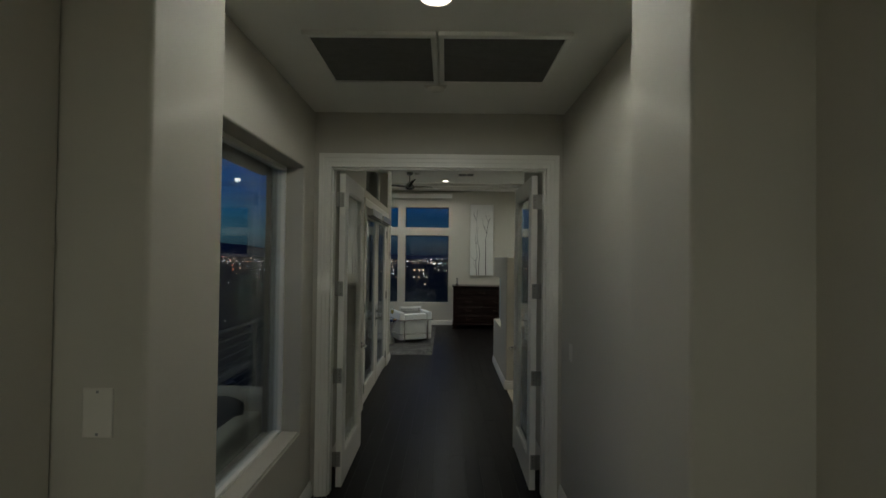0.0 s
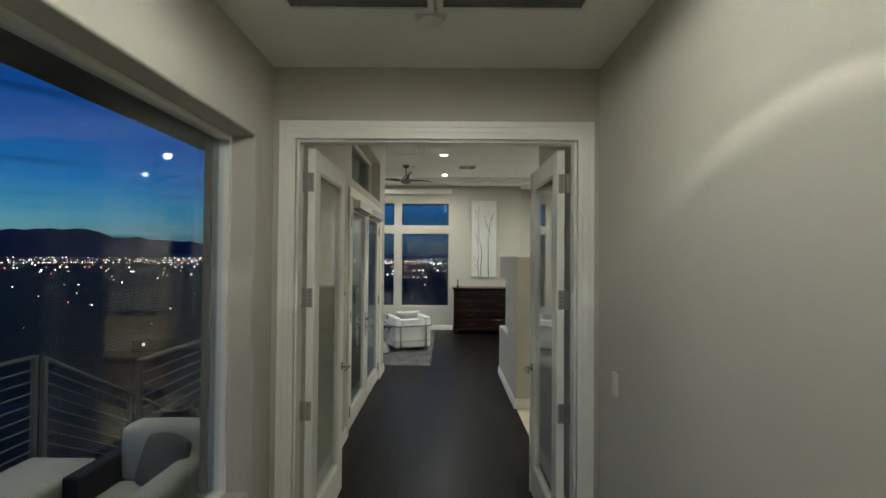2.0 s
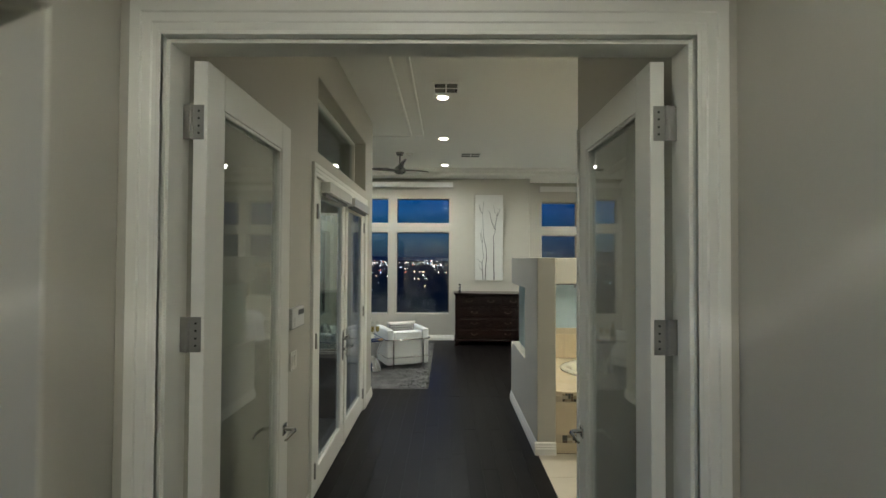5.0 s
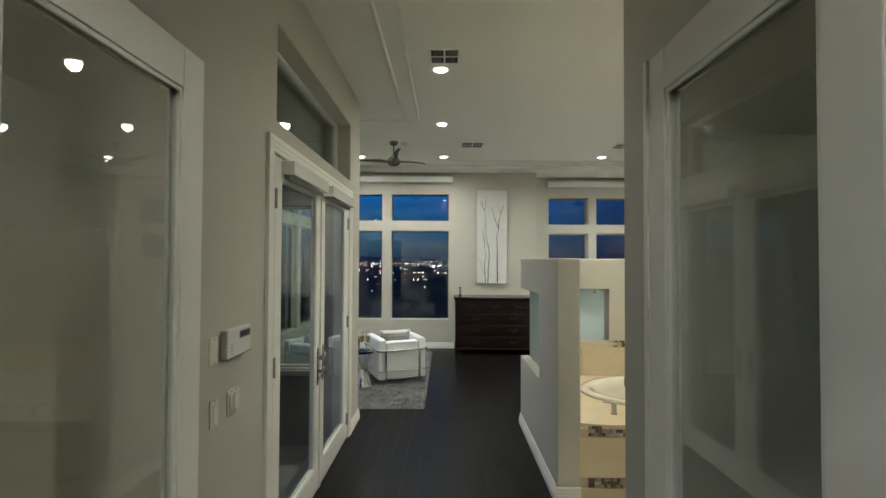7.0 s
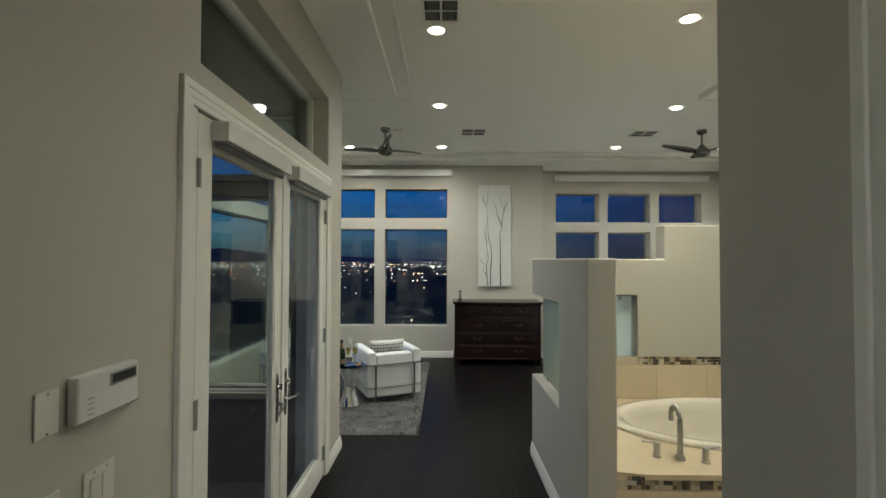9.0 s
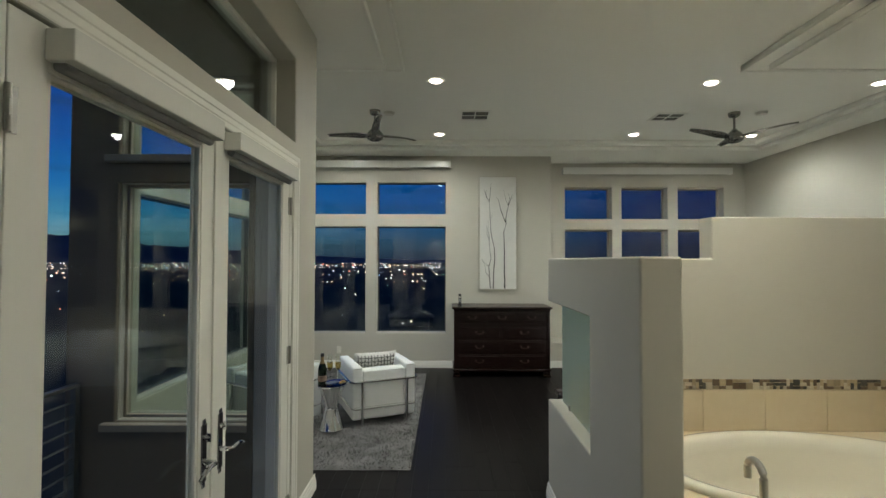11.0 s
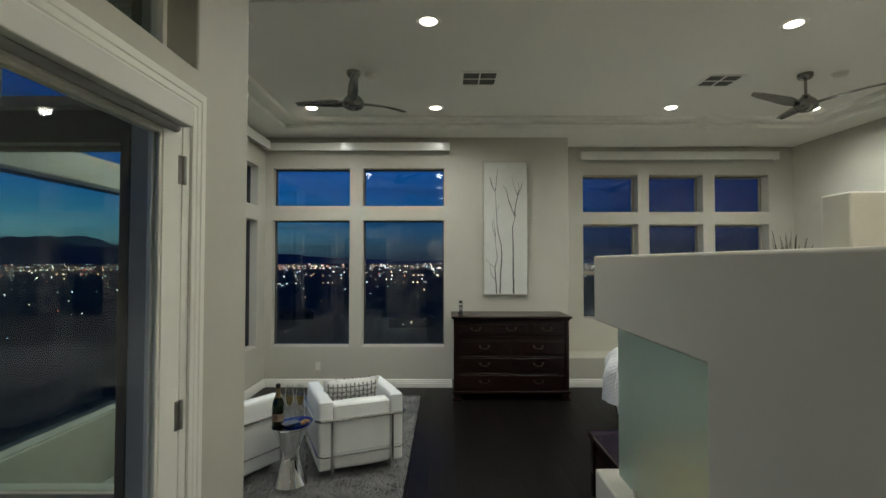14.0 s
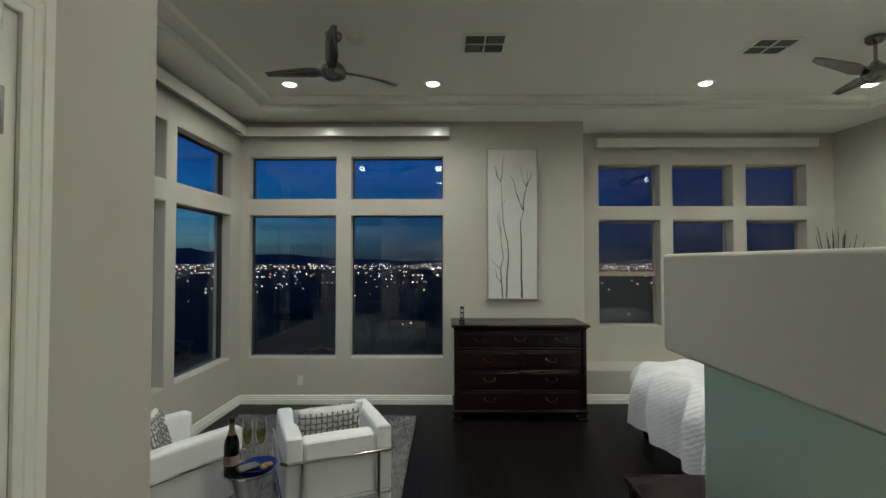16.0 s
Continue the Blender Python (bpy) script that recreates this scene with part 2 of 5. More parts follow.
_wv = _nt.nodes.new("ShaderNodeTexWave")
_wv.inputs["Scale"].default_value, _wv.inputs["Distortion"].default_value, _wv.inputs["Detail"].default_value = 9.0, 3.0, 2
_wv.bands_direction = "Z"
_tc = _nt.nodes.new("ShaderNodeTexCoord")
_mp = _nt.nodes.new("ShaderNodeMapping")
_mp.inputs["Rotation"].default_value = (0.5, 0.25, 0)
_nt.links.new(_tc.outputs["Object"], _mp.inputs[0])
_nt.links.new(_mp.outputs[0], _wv.inputs["Vector"])
_bp = _nt.nodes.new("ShaderNodeBump")
_bp.inputs["Strength"].default_value, _bp.inputs["Distance"].default_value = 0.3, 0.006
_nt.links.new(_wv.outputs["Fac"], _bp.inputs["Height"])
_nt.links.new(_bp.outputs[0], _nt.nodes["Principled BSDF"].inputs["Normal"])
M_PLASTIC = mat("white_switch_plastic", (0.76, 0.73, 0.65), 0.35, scale=10)
M_ALARM = mat("grey_white_plastic", (0.74, 0.73, 0.70), 0.4, scale=10)
M_BLACK = mat("black_plastic", (0.012, 0.012, 0.013), 0.3, scale=20)
M_GREYBAR = mat("grey_print", (0.3, 0.3, 0.3), 0.6, scale=20)
M_GRILLE = mat("grey_filter_cloth", (0.20, 0.20, 0.185), 0.85, color2=(0.16, 0.16, 0.148), scale=20, bump=0.3, bump_scale=250)
M_VENT = mat("dark_duct", (0.05, 0.05, 0.047), 0.8, scale=20)
M_STUCCO = mat("brown_stucco", (0.22, 0.185, 0.14), 0.9, color2=(0.18, 0.15, 0.115), scale=6, bump=0.6, bump_scale=80)
M_PATIO = mat("pale_concrete_patio", (0.40, 0.37, 0.30), 0.7, color2=(0.32, 0.30, 0.245), scale=4, bump=0.3, bump_scale=60)
M_CUSHION = mat("ivory_outdoor_cushion", (0.62, 0.60, 0.53), 0.9, color2=(0.55, 0.53, 0.47), scale=5, bump=0.3, bump_scale=250)
M_WICKER = mat("dark_wicker", (0.03, 0.025, 0.022), 0.6, scale=50, bump=0.8, bump_scale=120)
M_GREYPILLOW = mat("taupe_outdoor_pillow", (0.17, 0.165, 0.15), 0.9, scale=20, bump=0.3, bump_scale=250)
M_GROUND = mat("dark_desert_ground", (0.035, 0.032, 0.028), 0.95, color2=(0.012, 0.012, 0.012), scale=0.02)
# Rock base lifted to pale blue in place of distance haze.
M_MOUNT = mat("hazed_mountain_rock", (0.24, 0.26, 0.34), 1.0, color2=(0.15, 0.17, 0.24), scale=0.004)
M_HOUSE = mat("tan_house_stucco", (0.11, 0.10, 0.09), 0.9, scale=1)
M_ROOF = mat("brown_tile_roof", (0.10, 0.085, 0.075), 0.85, color2=(0.06, 0.052, 0.047), scale=2)
M_LENS = glow("lit_lamp_lens", (1.0, 0.90, 0.74), 16.0)
M_LITWIN = glow("lit_far_window", (1.0, 0.78, 0.5), 2.0)
M_PANE = clear_glass("clear_window_glass", (0.95, 0.975, 0.97), 0.62)
M_TINT = clear_glass("green_tinted_window_glass", (0.80, 0.86, 0.82), 0.8)
M_DOORGLASS = clear_glass("door_glass", (0.88, 0.90, 0.88))
M_FROST = real_glass("frosted_green_glass", (0.62, 0.74, 0.69), 0.42)
M_BOTTLE = real_glass("dark_green_bottle_glass", (0.008, 0.018, 0.006), 0.03)
M_WINE = clear_glass("pale_wine", (0.86, 0.74, 0.40))
M_FLUTE = clear_glass("flute_glass", (0.97, 0.98, 0.97))
M_GOLD = mat("gold_foil", (0.30, 0.21, 0.11), 0.3, 0.9, scale=60, bump=0.3)
M_LABEL = mat("cream_paper_label", (0.30, 0.20, 0.14), 0.6, scale=30)
M_BLUE = mat("cobalt_blue_tray", (0.008, 0.022, 0.15), 0.15, scale=10, coat=0.5)
M_SNACK = mat("golden_pastry", (0.55, 0.32, 0.10), 0.7, scale=50, bump=0.6)
M_SCREEN = mat("dark_tablet_glass", (0.16, 0.17, 0.18), 0.05, scale=5)
M_REED = mat("dark_dry_reed", (0.05, 0.042, 0.03), 0.8, scale=40)
M_VASE = mat("bronze_ceramic", (0.06, 0.045, 0.035), 0.3, scale=9)


def city_material():
    m = bpy.data.materials.new("city_lamps")
    m.use_nodes = True
    nt = m.node_tree
    b = nt.nodes["Principled BSDF"]
    g = nt.nodes.new("ShaderNodeNewGeometry")
    r = nt.nodes.new("ShaderNodeValToRGB")
    r.color_ramp.interpolation = "CONSTANT"
    for i, (p, c) in enumerate([(0.0, (1.0, 0.60, 0.38)), (0.24, (1.0, 0.84, 0.72)), (0.54, (0.88, 0.93, 1.0)), (0.86, (1.0, 0.22, 0.14)), (0.92, (0.45, 0.65, 1.0)), (0.96, (0.5, 1.0, 0.8))]):
        e = r.color_ramp.elements[i] if i < 2 else r.color_ramp.elements.new(p)
        e.position, e.color = p, (*c, 1)
    nt.links.new(g.outputs["Random Per Island"], r.inputs[0])
    nt.links.new(r.outputs[0], b.inputs["Emission Color"])
    mul = nt.nodes.new("ShaderNodeMath")
    mul.operation = "MULTIPLY"
    mul.inputs[1].default_value = 7.31
    fr = nt.nodes.new("ShaderNodeMath")
    fr.operation = "FRACT"
    nt.links.new(g.outputs["Random Per Island"], mul.inputs[0])
    nt.links.new(mul.outputs[0], fr.inputs[0])
    pw = nt.nodes.new("ShaderNodeMapRange")
    pw.inputs["To Min"].default_value, pw.inputs["To Max"].default_value = 0.8, 11.0
    nt.links.new(fr.outputs[0], pw.inputs["Value"])
    nt.links.new(pw.outputs[0], b.inputs["Emission Strength"])
    b.inputs["Base Color"].default_value = (0.02, 0.02, 0.02, 1)
    return m


M_CITY = city_material()


# ---- mesh helpers ----
def finish(bm, name, smooth=30):
    me = bpy.data.meshes.new(name)
    bm.normal_update()
    bm.to_mesh(me)
    bm.free()
    if smooth:
        me.shade_smooth()
        for e_angle in (smooth,):
            me.set_sharp_from_angle(angle=radians(e_angle))
    return me


def part(name, bm, material, parent=None, label="", smooth=30):
    if id(bm) in FLAT:
        FLAT.discard(id(bm))
        smooth = 0
    me = finish(bm, name, smooth)
    me.materials.append(material)
    ob = new(name, me)
    if parent is not None:
        ob.parent = parent
    if label:
        ob["label"] = label
    return ob


def thing(name, label, category, group="", at=(0, 0, 0), rz=0.0, kind=""):
    ob = new(name)
    ob.empty_display_size = 0.05
    ob.matrix_basis = pose(*at, 0, 0, rz)
    return tagged(ob, label, category, group, kind)


def add_box(bm, x0, x1, y0, y1, z0, z1, bevel=0.0, seg=2):
    b2 = bmesh.new() if bevel else bm
    vs = [b2.verts.new((x, y, z)) for x in (x0, x1) for y in (y0, y1) for z in (z0, z1)]
    for f in ((0, 1, 3, 2), (4, 6, 7, 5), (0, 4, 5, 1), (2, 3, 7, 6), (0, 2, 6, 4), (1, 5, 7, 3)):
        b2.faces.new([vs[i] for i in f])
    if bevel:
        bmesh.ops.bevel(b2, geom=b2.edges[:], offset=bevel, segments=seg, profile=0.5, affect="EDGES")
        me = bpy.data.meshes.new("tmp")
        b2.to_mesh(me)
        b2.free()
        bm.from_mesh(me)
        bpy.data.meshes.remove(me)
    return bm


FLAT = set()


def box(x0, x1, y0, y1, z0, z1, bevel=0.0, seg=2):
    bm = add_box(bmesh.new(), x0, x1, y0, y1, z0, z1, bevel, seg)
    FLAT.add(id(bm))
    return bm


def add_lathe(bm, profile, n=24, at=(0, 0, 0), closed=True):
    """A body of revolution about z from (radius, height) pairs."""
    rings = []
    for r, z in profile:
        rings.append([bm.verts.new((at[0] + r * math.cos(2 * math.pi * i / n), at[1] + r * math.sin(2 * math.pi * i / n), at[2] + z)) for i in range(n)])
    for a, b in zip(rings, rings[1:]):
        for i in range(n):
            bm.faces.new((a[i], a[(i + 1) % n], b[(i + 1) % n], b[i]))
    if closed:
        bm.faces.new(rings[0][::-1])
        bm.faces.new(rings[-1])
    return bm


def lathe(profile, n=24, at=(0, 0, 0), closed=True):
    return add_lathe(bmesh.new(), profile, n, at, closed)


def add_tube(bm, pts, r, n=8, radii=None):
    """A round bar along points."""
    pts = [Vector(p) for p in pts]
    rings = []
    for i, p in enumerate(pts):
        d = (pts[min(i + 1, len(pts) - 1)] - pts[max(i - 1, 0)]).normalized()
        u = d.cross(Vector((0, 0, 1))) if abs(d.z) < 0.95 else d.cross(Vector((1, 0, 0)))
        u.normalize()
        v = d.cross(u)
        rr = radii[i] if radii else r
        rings.append([bm.verts.new(p + rr * (u * math.cos(2 * math.pi * k / n) + v * math.sin(2 * math.pi * k / n))) for k in range(n)])
    for a, b in zip(rings, rings[1:]):
        for k in range(n):
            bm.faces.new((a[k], a[(k + 1) % n], b[(k + 1) % n], b[k]))
    bm.faces.new(rings[0][::-1])
    bm.faces.new(rings[-1])
    bmesh.ops.recalc_face_normals(bm, faces=bm.faces[:])
    return bm


def tube(pts, r, n=8, radii=None):
    return add_tube(bmesh.new(), pts, r, n, radii)


def cell_mesh(us, vs, filled, depth, place):
    """A slab cut into cells; only the filled ones are built, with their outer faces alone. place(u, v, w) gives the point."""
    bm = bmesh.new()
    cache = {}

    def vert(i, j, k):
        if (i, j, k) not in cache:
            cache[i, j, k] = bm.verts.new(place(us[i], vs[j], depth[k]))
        return cache[i, j, k]

    nu, nv = len(us) - 1, len(vs) - 1

    def on(i, j):
        return 0 <= i < nu and 0 <= j < nv and filled((us[i] + us[i + 1]) / 2, (vs[j] + vs[j + 1]) / 2)

    for i in range(nu):
        for j in range(nv):
            if not on(i, j):
                continue
            for k in (0, 1):
                bm.faces.new((vert(i, j, k), vert(i + 1, j, k), vert(i + 1, j + 1, k), vert(i, j + 1, k)))
            for di, dj, e in ((-1, 0, ((i, j), (i, j + 1))), (1, 0, ((i + 1, j), (i + 1, j + 1))), (0, -1, ((i, j), (i + 1, j))), (0, 1, ((i, j + 1), (i + 1, j + 1)))):
                if not on(i + di, j + dj):
                    (a, b), (c, d) = e
                    bm.faces.new((vert(a, b, 0), vert(c, d, 0), vert(c, d, 1), vert(a, b, 1)))
    bmesh.ops.recalc_face_normals(bm, faces=bm.faces[:])
    bmesh.ops.dissolve_limit(bm, angle_limit=0.01, verts=bm.verts[:], edges=bm.edges[:])
    return bm


def rounded(ob, width=0.012, seg=3):
    md = ob.modifiers.new("rounding", "BEVEL")
    md.width, md.segments, md.limit_method, md.angle_limit = width, seg, "ANGLE", radians(50)
    md.harden_normals = True
    return ob


def wall(name, axis, w0, w1, u0, u1, z0, z1, holes=(), material=None, label="painted plaster wall"):
    """A wall with real openings: axis is the direction of its thickness."""
    us = sorted({u0, u1, *[h for a in holes for h in a[:2]]})
    zs = sorted({z0, z1, *[h for a in holes for h in a[2:]]})
    place = (lambda u, v, w: (w, u, v)) if axis == "x" else (lambda u, v, w: (u, w, v))
    bm = cell_mesh(us, zs, lambda u, v: not any(h[0] < u < h[1] and h[2] < v < h[3] for h in holes), (w0, w1), place)
    ob = part(name, bm, material or M_WALL)
    rounded(ob)
    return tagged(ob, label, "wall", kind="structure")


def slab(name, us, vs, filled, z0, z1, material, label, category, bev=0.0):
    ob = part(name, cell_mesh(us, vs, filled, (z0, z1), lambda u, v, w: (u, v, w)), material)
    if bev:
        rounded(ob, bev)
    return tagged(ob, label, category, kind="structure")


# ---- large structure ----
LW, RW = -0.935, 0.875          # hall walls
LP = -0.912                      # west wall of the passage
CEIL_HALL, BORDER, STEP, TRAY = 2.79, 3.43, 3.48, 3.53
NORTH, NORTH2, EAST, WEST, SIT_S = 11.87, 12.42, 5.3, -2.375, 7.83

wall("wall_start_west", "x", -1.02, -0.86, -1.6, 0.94, 0, CEIL_HALL)
wall("wall_start_east", "x", 0.85, 1.0, -1.6, 0.94, 0, CEIL_HALL)
# Unseen wall, added to close the start and bounce its fill forward.
wall("wall_start_unseen", "y", -1.75, -1.6, -1.02, 1.0, 0, CEIL_HALL)
wall("wall_portal_west", "y", 0.94, 1.29, -1.1, -0.65, 0, CEIL_HALL, label="greige painted wall end beside the hall opening")
wall("wall_portal_east", "y", 0.91, 1.26, 0.575, 1.1, 0, CEIL_HALL, label="greige painted wall end beside the hall opening")
wall("wall_hall_west", "x", LW - 0.22, LW, 1.29, 3.285, 0, CEIL_HALL, [(1.34, 3.03, 0.545, 2.335)], label="greige painted hall wall with a large window")
wall("wall_hall_east", "x", RW, RW + 0.15, 1.26, 3.285, 0, CEIL_HALL)
wall("wall_door", "y", 3.285, 3.43, LW - 0.22, RW + 0.15, 0, 3.7, [(-0.825, 0.77, -0.1, 2.40)], label="greige wall with a double doorway")
wall("wall_passage_west", "x", LW - 0.22, LP, 3.43, SIT_S, 0, 3.7, [(5.25, 7.285, -0.1, 2.32), (5.32, 7.335, 2.51, 3.06)], label="greige wall with balcony doors and a transom window")
wall("wall_passage_east", "x", RW - 0.02, RW + 0.15, 3.43, 4.87, 0, 3.7)
wall("wall_bath_south", "y", 4.72, 4.87, RW + 0.15, EAST, 0, 3.7)
wall("wall_east", "x", EAST, EAST + 0.15, 4.72, 12.7, 0, 3.7)
wall("wall_sitting_south", "y", SIT_S - 0.2, SIT_S, WEST - 0.2, LW - 0.22, -0.3, 3.7, [(-2.26, -1.25, 0.585, 2.28), (-2.26, -1.25, 2.475, 3.0)], label="greige wall with tall windows to the balcony")
wall("wall_west", "x", WEST - 0.2, WEST, SIT_S, NORTH, -0.3, 3.7, [(10.50, 11.60, 0.60, 2.26), (8.02, 10.33, 0.60, 2.26), (10.50, 11.60, 2.45, 2.98), (8.02, 10.33, 2.45, 2.98)], label="greige wall with tall windows")
wall("wall_north", "y", NORTH, NORTH + 0.2, WEST - 0.2, 1.8, 0, 3.7, [(-2.276, -1.217, 0.557, 2.28), (-1.03, 0.087, 0.557, 2.28), (-2.276, -1.217, 2.475, 3.0), (-1.03, 0.087, 2.475, 3.0)], label="greige wall with tall view windows")
wall("wall_north_return", "x", 1.65, 1.8, NORTH + 0.2, NORTH2 + 0.22, 0, 3.7)
wall("wall_north_east", "y", NORTH2, NORTH2 + 0.22, 1.8, EAST, 0, 3.7, [(a, b, c, d) for a, b in ((2.165, 2.98), (3.153, 3.95), (4.131, 4.925)) for c, d in ((0.86, 2.27), (2.45, 3.01))], label="greige wall with a grid of windows")
_holes = [(a, b, c, d) for a, b in ((-2.26, -1.25),) for c, d in ((0.585, 2.28), (2.475, 3.0))]
wall("wall_sitting_outer", "y", SIT_S - 0.24, SIT_S - 0.2, WEST - 0.24, LW - 0.22, -0.3, 3.7, _holes, M_STUCCO, "brown stucco outer wall facing the balcony")
wall("wall_passage_outer", "x", LW - 0.26, LW - 0.22, 0.2, SIT_S - 0.24, -0.3, 3.05, [(1.34, 3.03, 0.545, 2.335), (5.25, 7.285, -0.1, 2.32), (5.32, 7.335, 2.51, 3.04)], M_STUCCO, "brown stucco outer wall of the hall and passage")
# low window ledge along the recessed wall
ledge = tagged(rounded(part("wall_ledge", box(1.8, EAST, 11.9, NORTH2, 0, 0.40), M_WALL), 0.015), "painted window ledge", "ledge", kind="structure")

slab("ceiling_hall", [-1.1, 1.1], [-1.75, 3.285], lambda u, v: True, CEIL_HALL, CEIL_HALL + 0.12, M_CEIL, "flat painted hall ceiling", "ceiling")


def in_tray(u, v, g):
    return (-0.457 + g < u < 2.95 - g and 4.9 + g < v < 8.5) or (-1.945 + g < u < 4.84 - g and 8.40 + g < v < 11.37 - g)


XS, YS = [WEST - 0.2, -1.945, -0.457, 2.95, 4.84, EAST + 0.15], [3.43, 4.9, 8.40, 11.37, 12.7]
slab("ceiling_border", XS, YS, lambda u, v: not in_tray(u, v, 0), BORDER, STEP, M_CEIL, "painted ceiling border round a tray", "ceiling", 0.014)
XS2, YS2 = [WEST - 0.2, -1.79, -0.302, 2.795, 4.685, EAST + 0.15], [3.43, 5.055, 8.555, 11.215, 12.7]
slab("ceiling_step", XS2, YS2, lambda u, v: not in_tray(u, v, 0.155), STEP, TRAY, M_CEIL, "painted second step of a tray ceiling", "ceiling", 0.014)
slab("ceiling_tray", [WEST - 0.2, EAST + 0.15], [3.43, 12.7], lambda u, v: True, TRAY, TRAY + 0.17, M_CEIL, "painted tray ceiling", "ceiling")

def tray_trim(name, g, z):
    """Slim bright moulding along the edge of a tray step."""
    ob = thing(name, "slim white moulding along the tray ceiling edge", "moulding", kind="structure")
    a, b, c, d, e, f, y0, y1 = -0.457 + g, 2.95 - g, -1.945 + g, 4.84 - g, 8.40 + g, 11.37 - g, 4.9 + g, 8.40 + g
    w, h = 0.022, 0.014
    for q in ((a - w, a, y0, y1), (b, b + w, y0, y1), (a - w, b + w, y0 - w, y0), (c - w, a - w, e - w, e), (b + w, d + w, e - w, e), (c - w, c, e, f), (d, d + w, e, f), (c - w, d + w, f, f + w)):
        part("moulding_strip", box(*q, z - h, z - 0.0005, 0.005, 3), M_TRIM, ob)


tray_trim("trim_tray_outer", 0.0, BORDER)
tray_trim("trim_tray_inner", 0.155, STEP)

# floors: dark subfloor with planks laid on it, and pale tiles in the bath
bm = box(LW - 0.22, EAST + 0.15, -1.75, 12.7, -0.45, -0.006)
add_box(bm, WEST - 0.2, LW - 0.22, SIT_S - 0.2, 12.7, -0.45, -0.006)
sub = tagged(part("floor", bm, M_GAP, smooth=0), "dark espresso hardwood plank floor", "floor", kind="structure")

# ---- trim: baseboards, casings ----
def baseboard(name, p0, p1, normal):
    """Three-step baseboard along a wall from p0 to p1; normal points into the room."""
    (x0, y0), (x1, y1) = p0, p1
    nx, ny = normal
    prof = [(0.0, 0.0), (0.018, 0.0), (0.018, 0.055), (0.0135, 0.060), (0.0135, 0.078), (0.009, 0.083), (0.009, 0.100), (0.004, 0.109), (0.0, 0.112)]
    bm = bmesh.new()
    ends = []
    for x, y in ((x0, y0), (x1, y1)):
        ends.append([bm.verts.new((x + nx * d, y + ny * d, h)) for d, h in prof])
    for i in range(len(prof) - 1):
        bm.faces.new((ends[0][i], ends[1][i], ends[1][i + 1], ends[0][i + 1]))
    bm.faces.new(ends[0])
    bm.faces.new(ends[1][::-1])
    bmesh.ops.recalc_face_normals(bm, faces=bm.faces[:])
    return tagged(part(name, bm, M_TRIM, smooth=0), "white stepped baseboard at the foot of the wall", "baseboard", kind="structure")


for p0, p1, n in (((LW, 1.3), (LW, 3.28), (1, 0)), ((RW, 1.27), (RW, 3.28), (-1, 0)), ((LP, 3.44), (LP, 5.155), (1, 0)), ((LP, 7.385), (LP, SIT_S + 0.018), (1, 0)),
                  ((0.855, 3.44), (0.855, 4.87), (-1, 0)), ((-2.37, NORTH), (0.2, NORTH), (0, -1)), ((WEST, SIT_S), (WEST, NORTH - 0.02), (1, 0)), ((WEST, SIT_S), (LP, SIT_S), (0, 1)),
                  ((1.66, NORTH), (1.8, NORTH), (0, -1)), ((1.8, 11.9), (EAST, 11.9), (0, -1)), ((EAST, 7.8), (EAST, 11.88), (-1, 0)), ((-0.86, 0.94), (-0.65, 0.94), (0, -1)), ((0.575, 0.91), (0.85, 0.91), (0, -1)),
                  ((0.838, 6.10), (0.838, 7.737), (-1, 0)), ((0.82, 6.10), (1.008, 6.10), (0, -1)), ((-0.65, 0.94), (-0.65, 1.29), (1, 0)), ((0.575, 0.91), (0.575, 1.26), (-1, 0)), ((-0.86, -1.6), (-0.86, 0.93), (1, 0)), ((0.85, -1.6), (0.85, 0.9), (-1, 0))):
    baseboard("baseboard", p0, p1, n)


def casing(name, axis, face, out, u0, u1, top, w, label):
    """A stepped door casing on a wall face: out is the sign of the direction into the room."""
    ob = thing(name, label, "door casing", kind="structure")

    prof = [(0.0, 0.0), (0.0, 0.010), (0.06, 0.012), (0.28, 0.0125), (0.33, 0.0155), (0.60, 0.016), (0.65, 0.020), (0.97, 0.021), (1.0, 0.018), (1.0, 0.0)]

    def put(nm, ends):
        """Sweep the profile between two mitred ends; ends gives (u, z) from the share of the width."""
        bm = bmesh.new()
        rings = []
        for end in ends:
            ring = []
            for share, d in prof:
                u, z = end(share * w)
                ring.append(bm.verts.new((u, face + out * d, z) if axis == "y" else (face + out * d, u, z)))
            rings.append(ring)
        m = len(prof)
        for i in range(m):
            bm.faces.new((rings[0][i], rings[0][(i + 1) % m], rings[1][(i + 1) % m], rings[1][i]))
        bm.faces.new(rings[0])
        bm.faces.new(rings[1][::-1])
        bmesh.ops.recalc_face_normals(bm, faces=bm.faces[:])
        part(nm, bm, M_TRIM, ob, smooth=0)

    put("casing_side", (lambda d: (u0 - d, 0.0), lambda d: (u0 - d, top + d)))
    put("casing_side", (lambda d: (u1 + d, 0.0), lambda d: (u1 + d, top + d)))
    put("casing_head", (lambda d: (u0 - d, top + d), lambda d: (u1 + d, top + d)))
    return ob


casing("trim_hall_door", "y", 3.285, -1, -0.812, 0.757, 2.396, 0.09, "white stepped casing round the double doorway")
casing("trim_room_door", "y", 3.43, 1, -0.825, 0.77, 2.40, 0.03, "white casing on the room side of the double doorway")
casing("trim_balcony_door", "x", LP, 1, 5.25, 7.285, 2.32, 0.085, "white stepped casing round the balcony doors")
jamb = thing("trim_door_jamb", "white painted door jamb lining the double doorway", "door jamb", kind="structure")
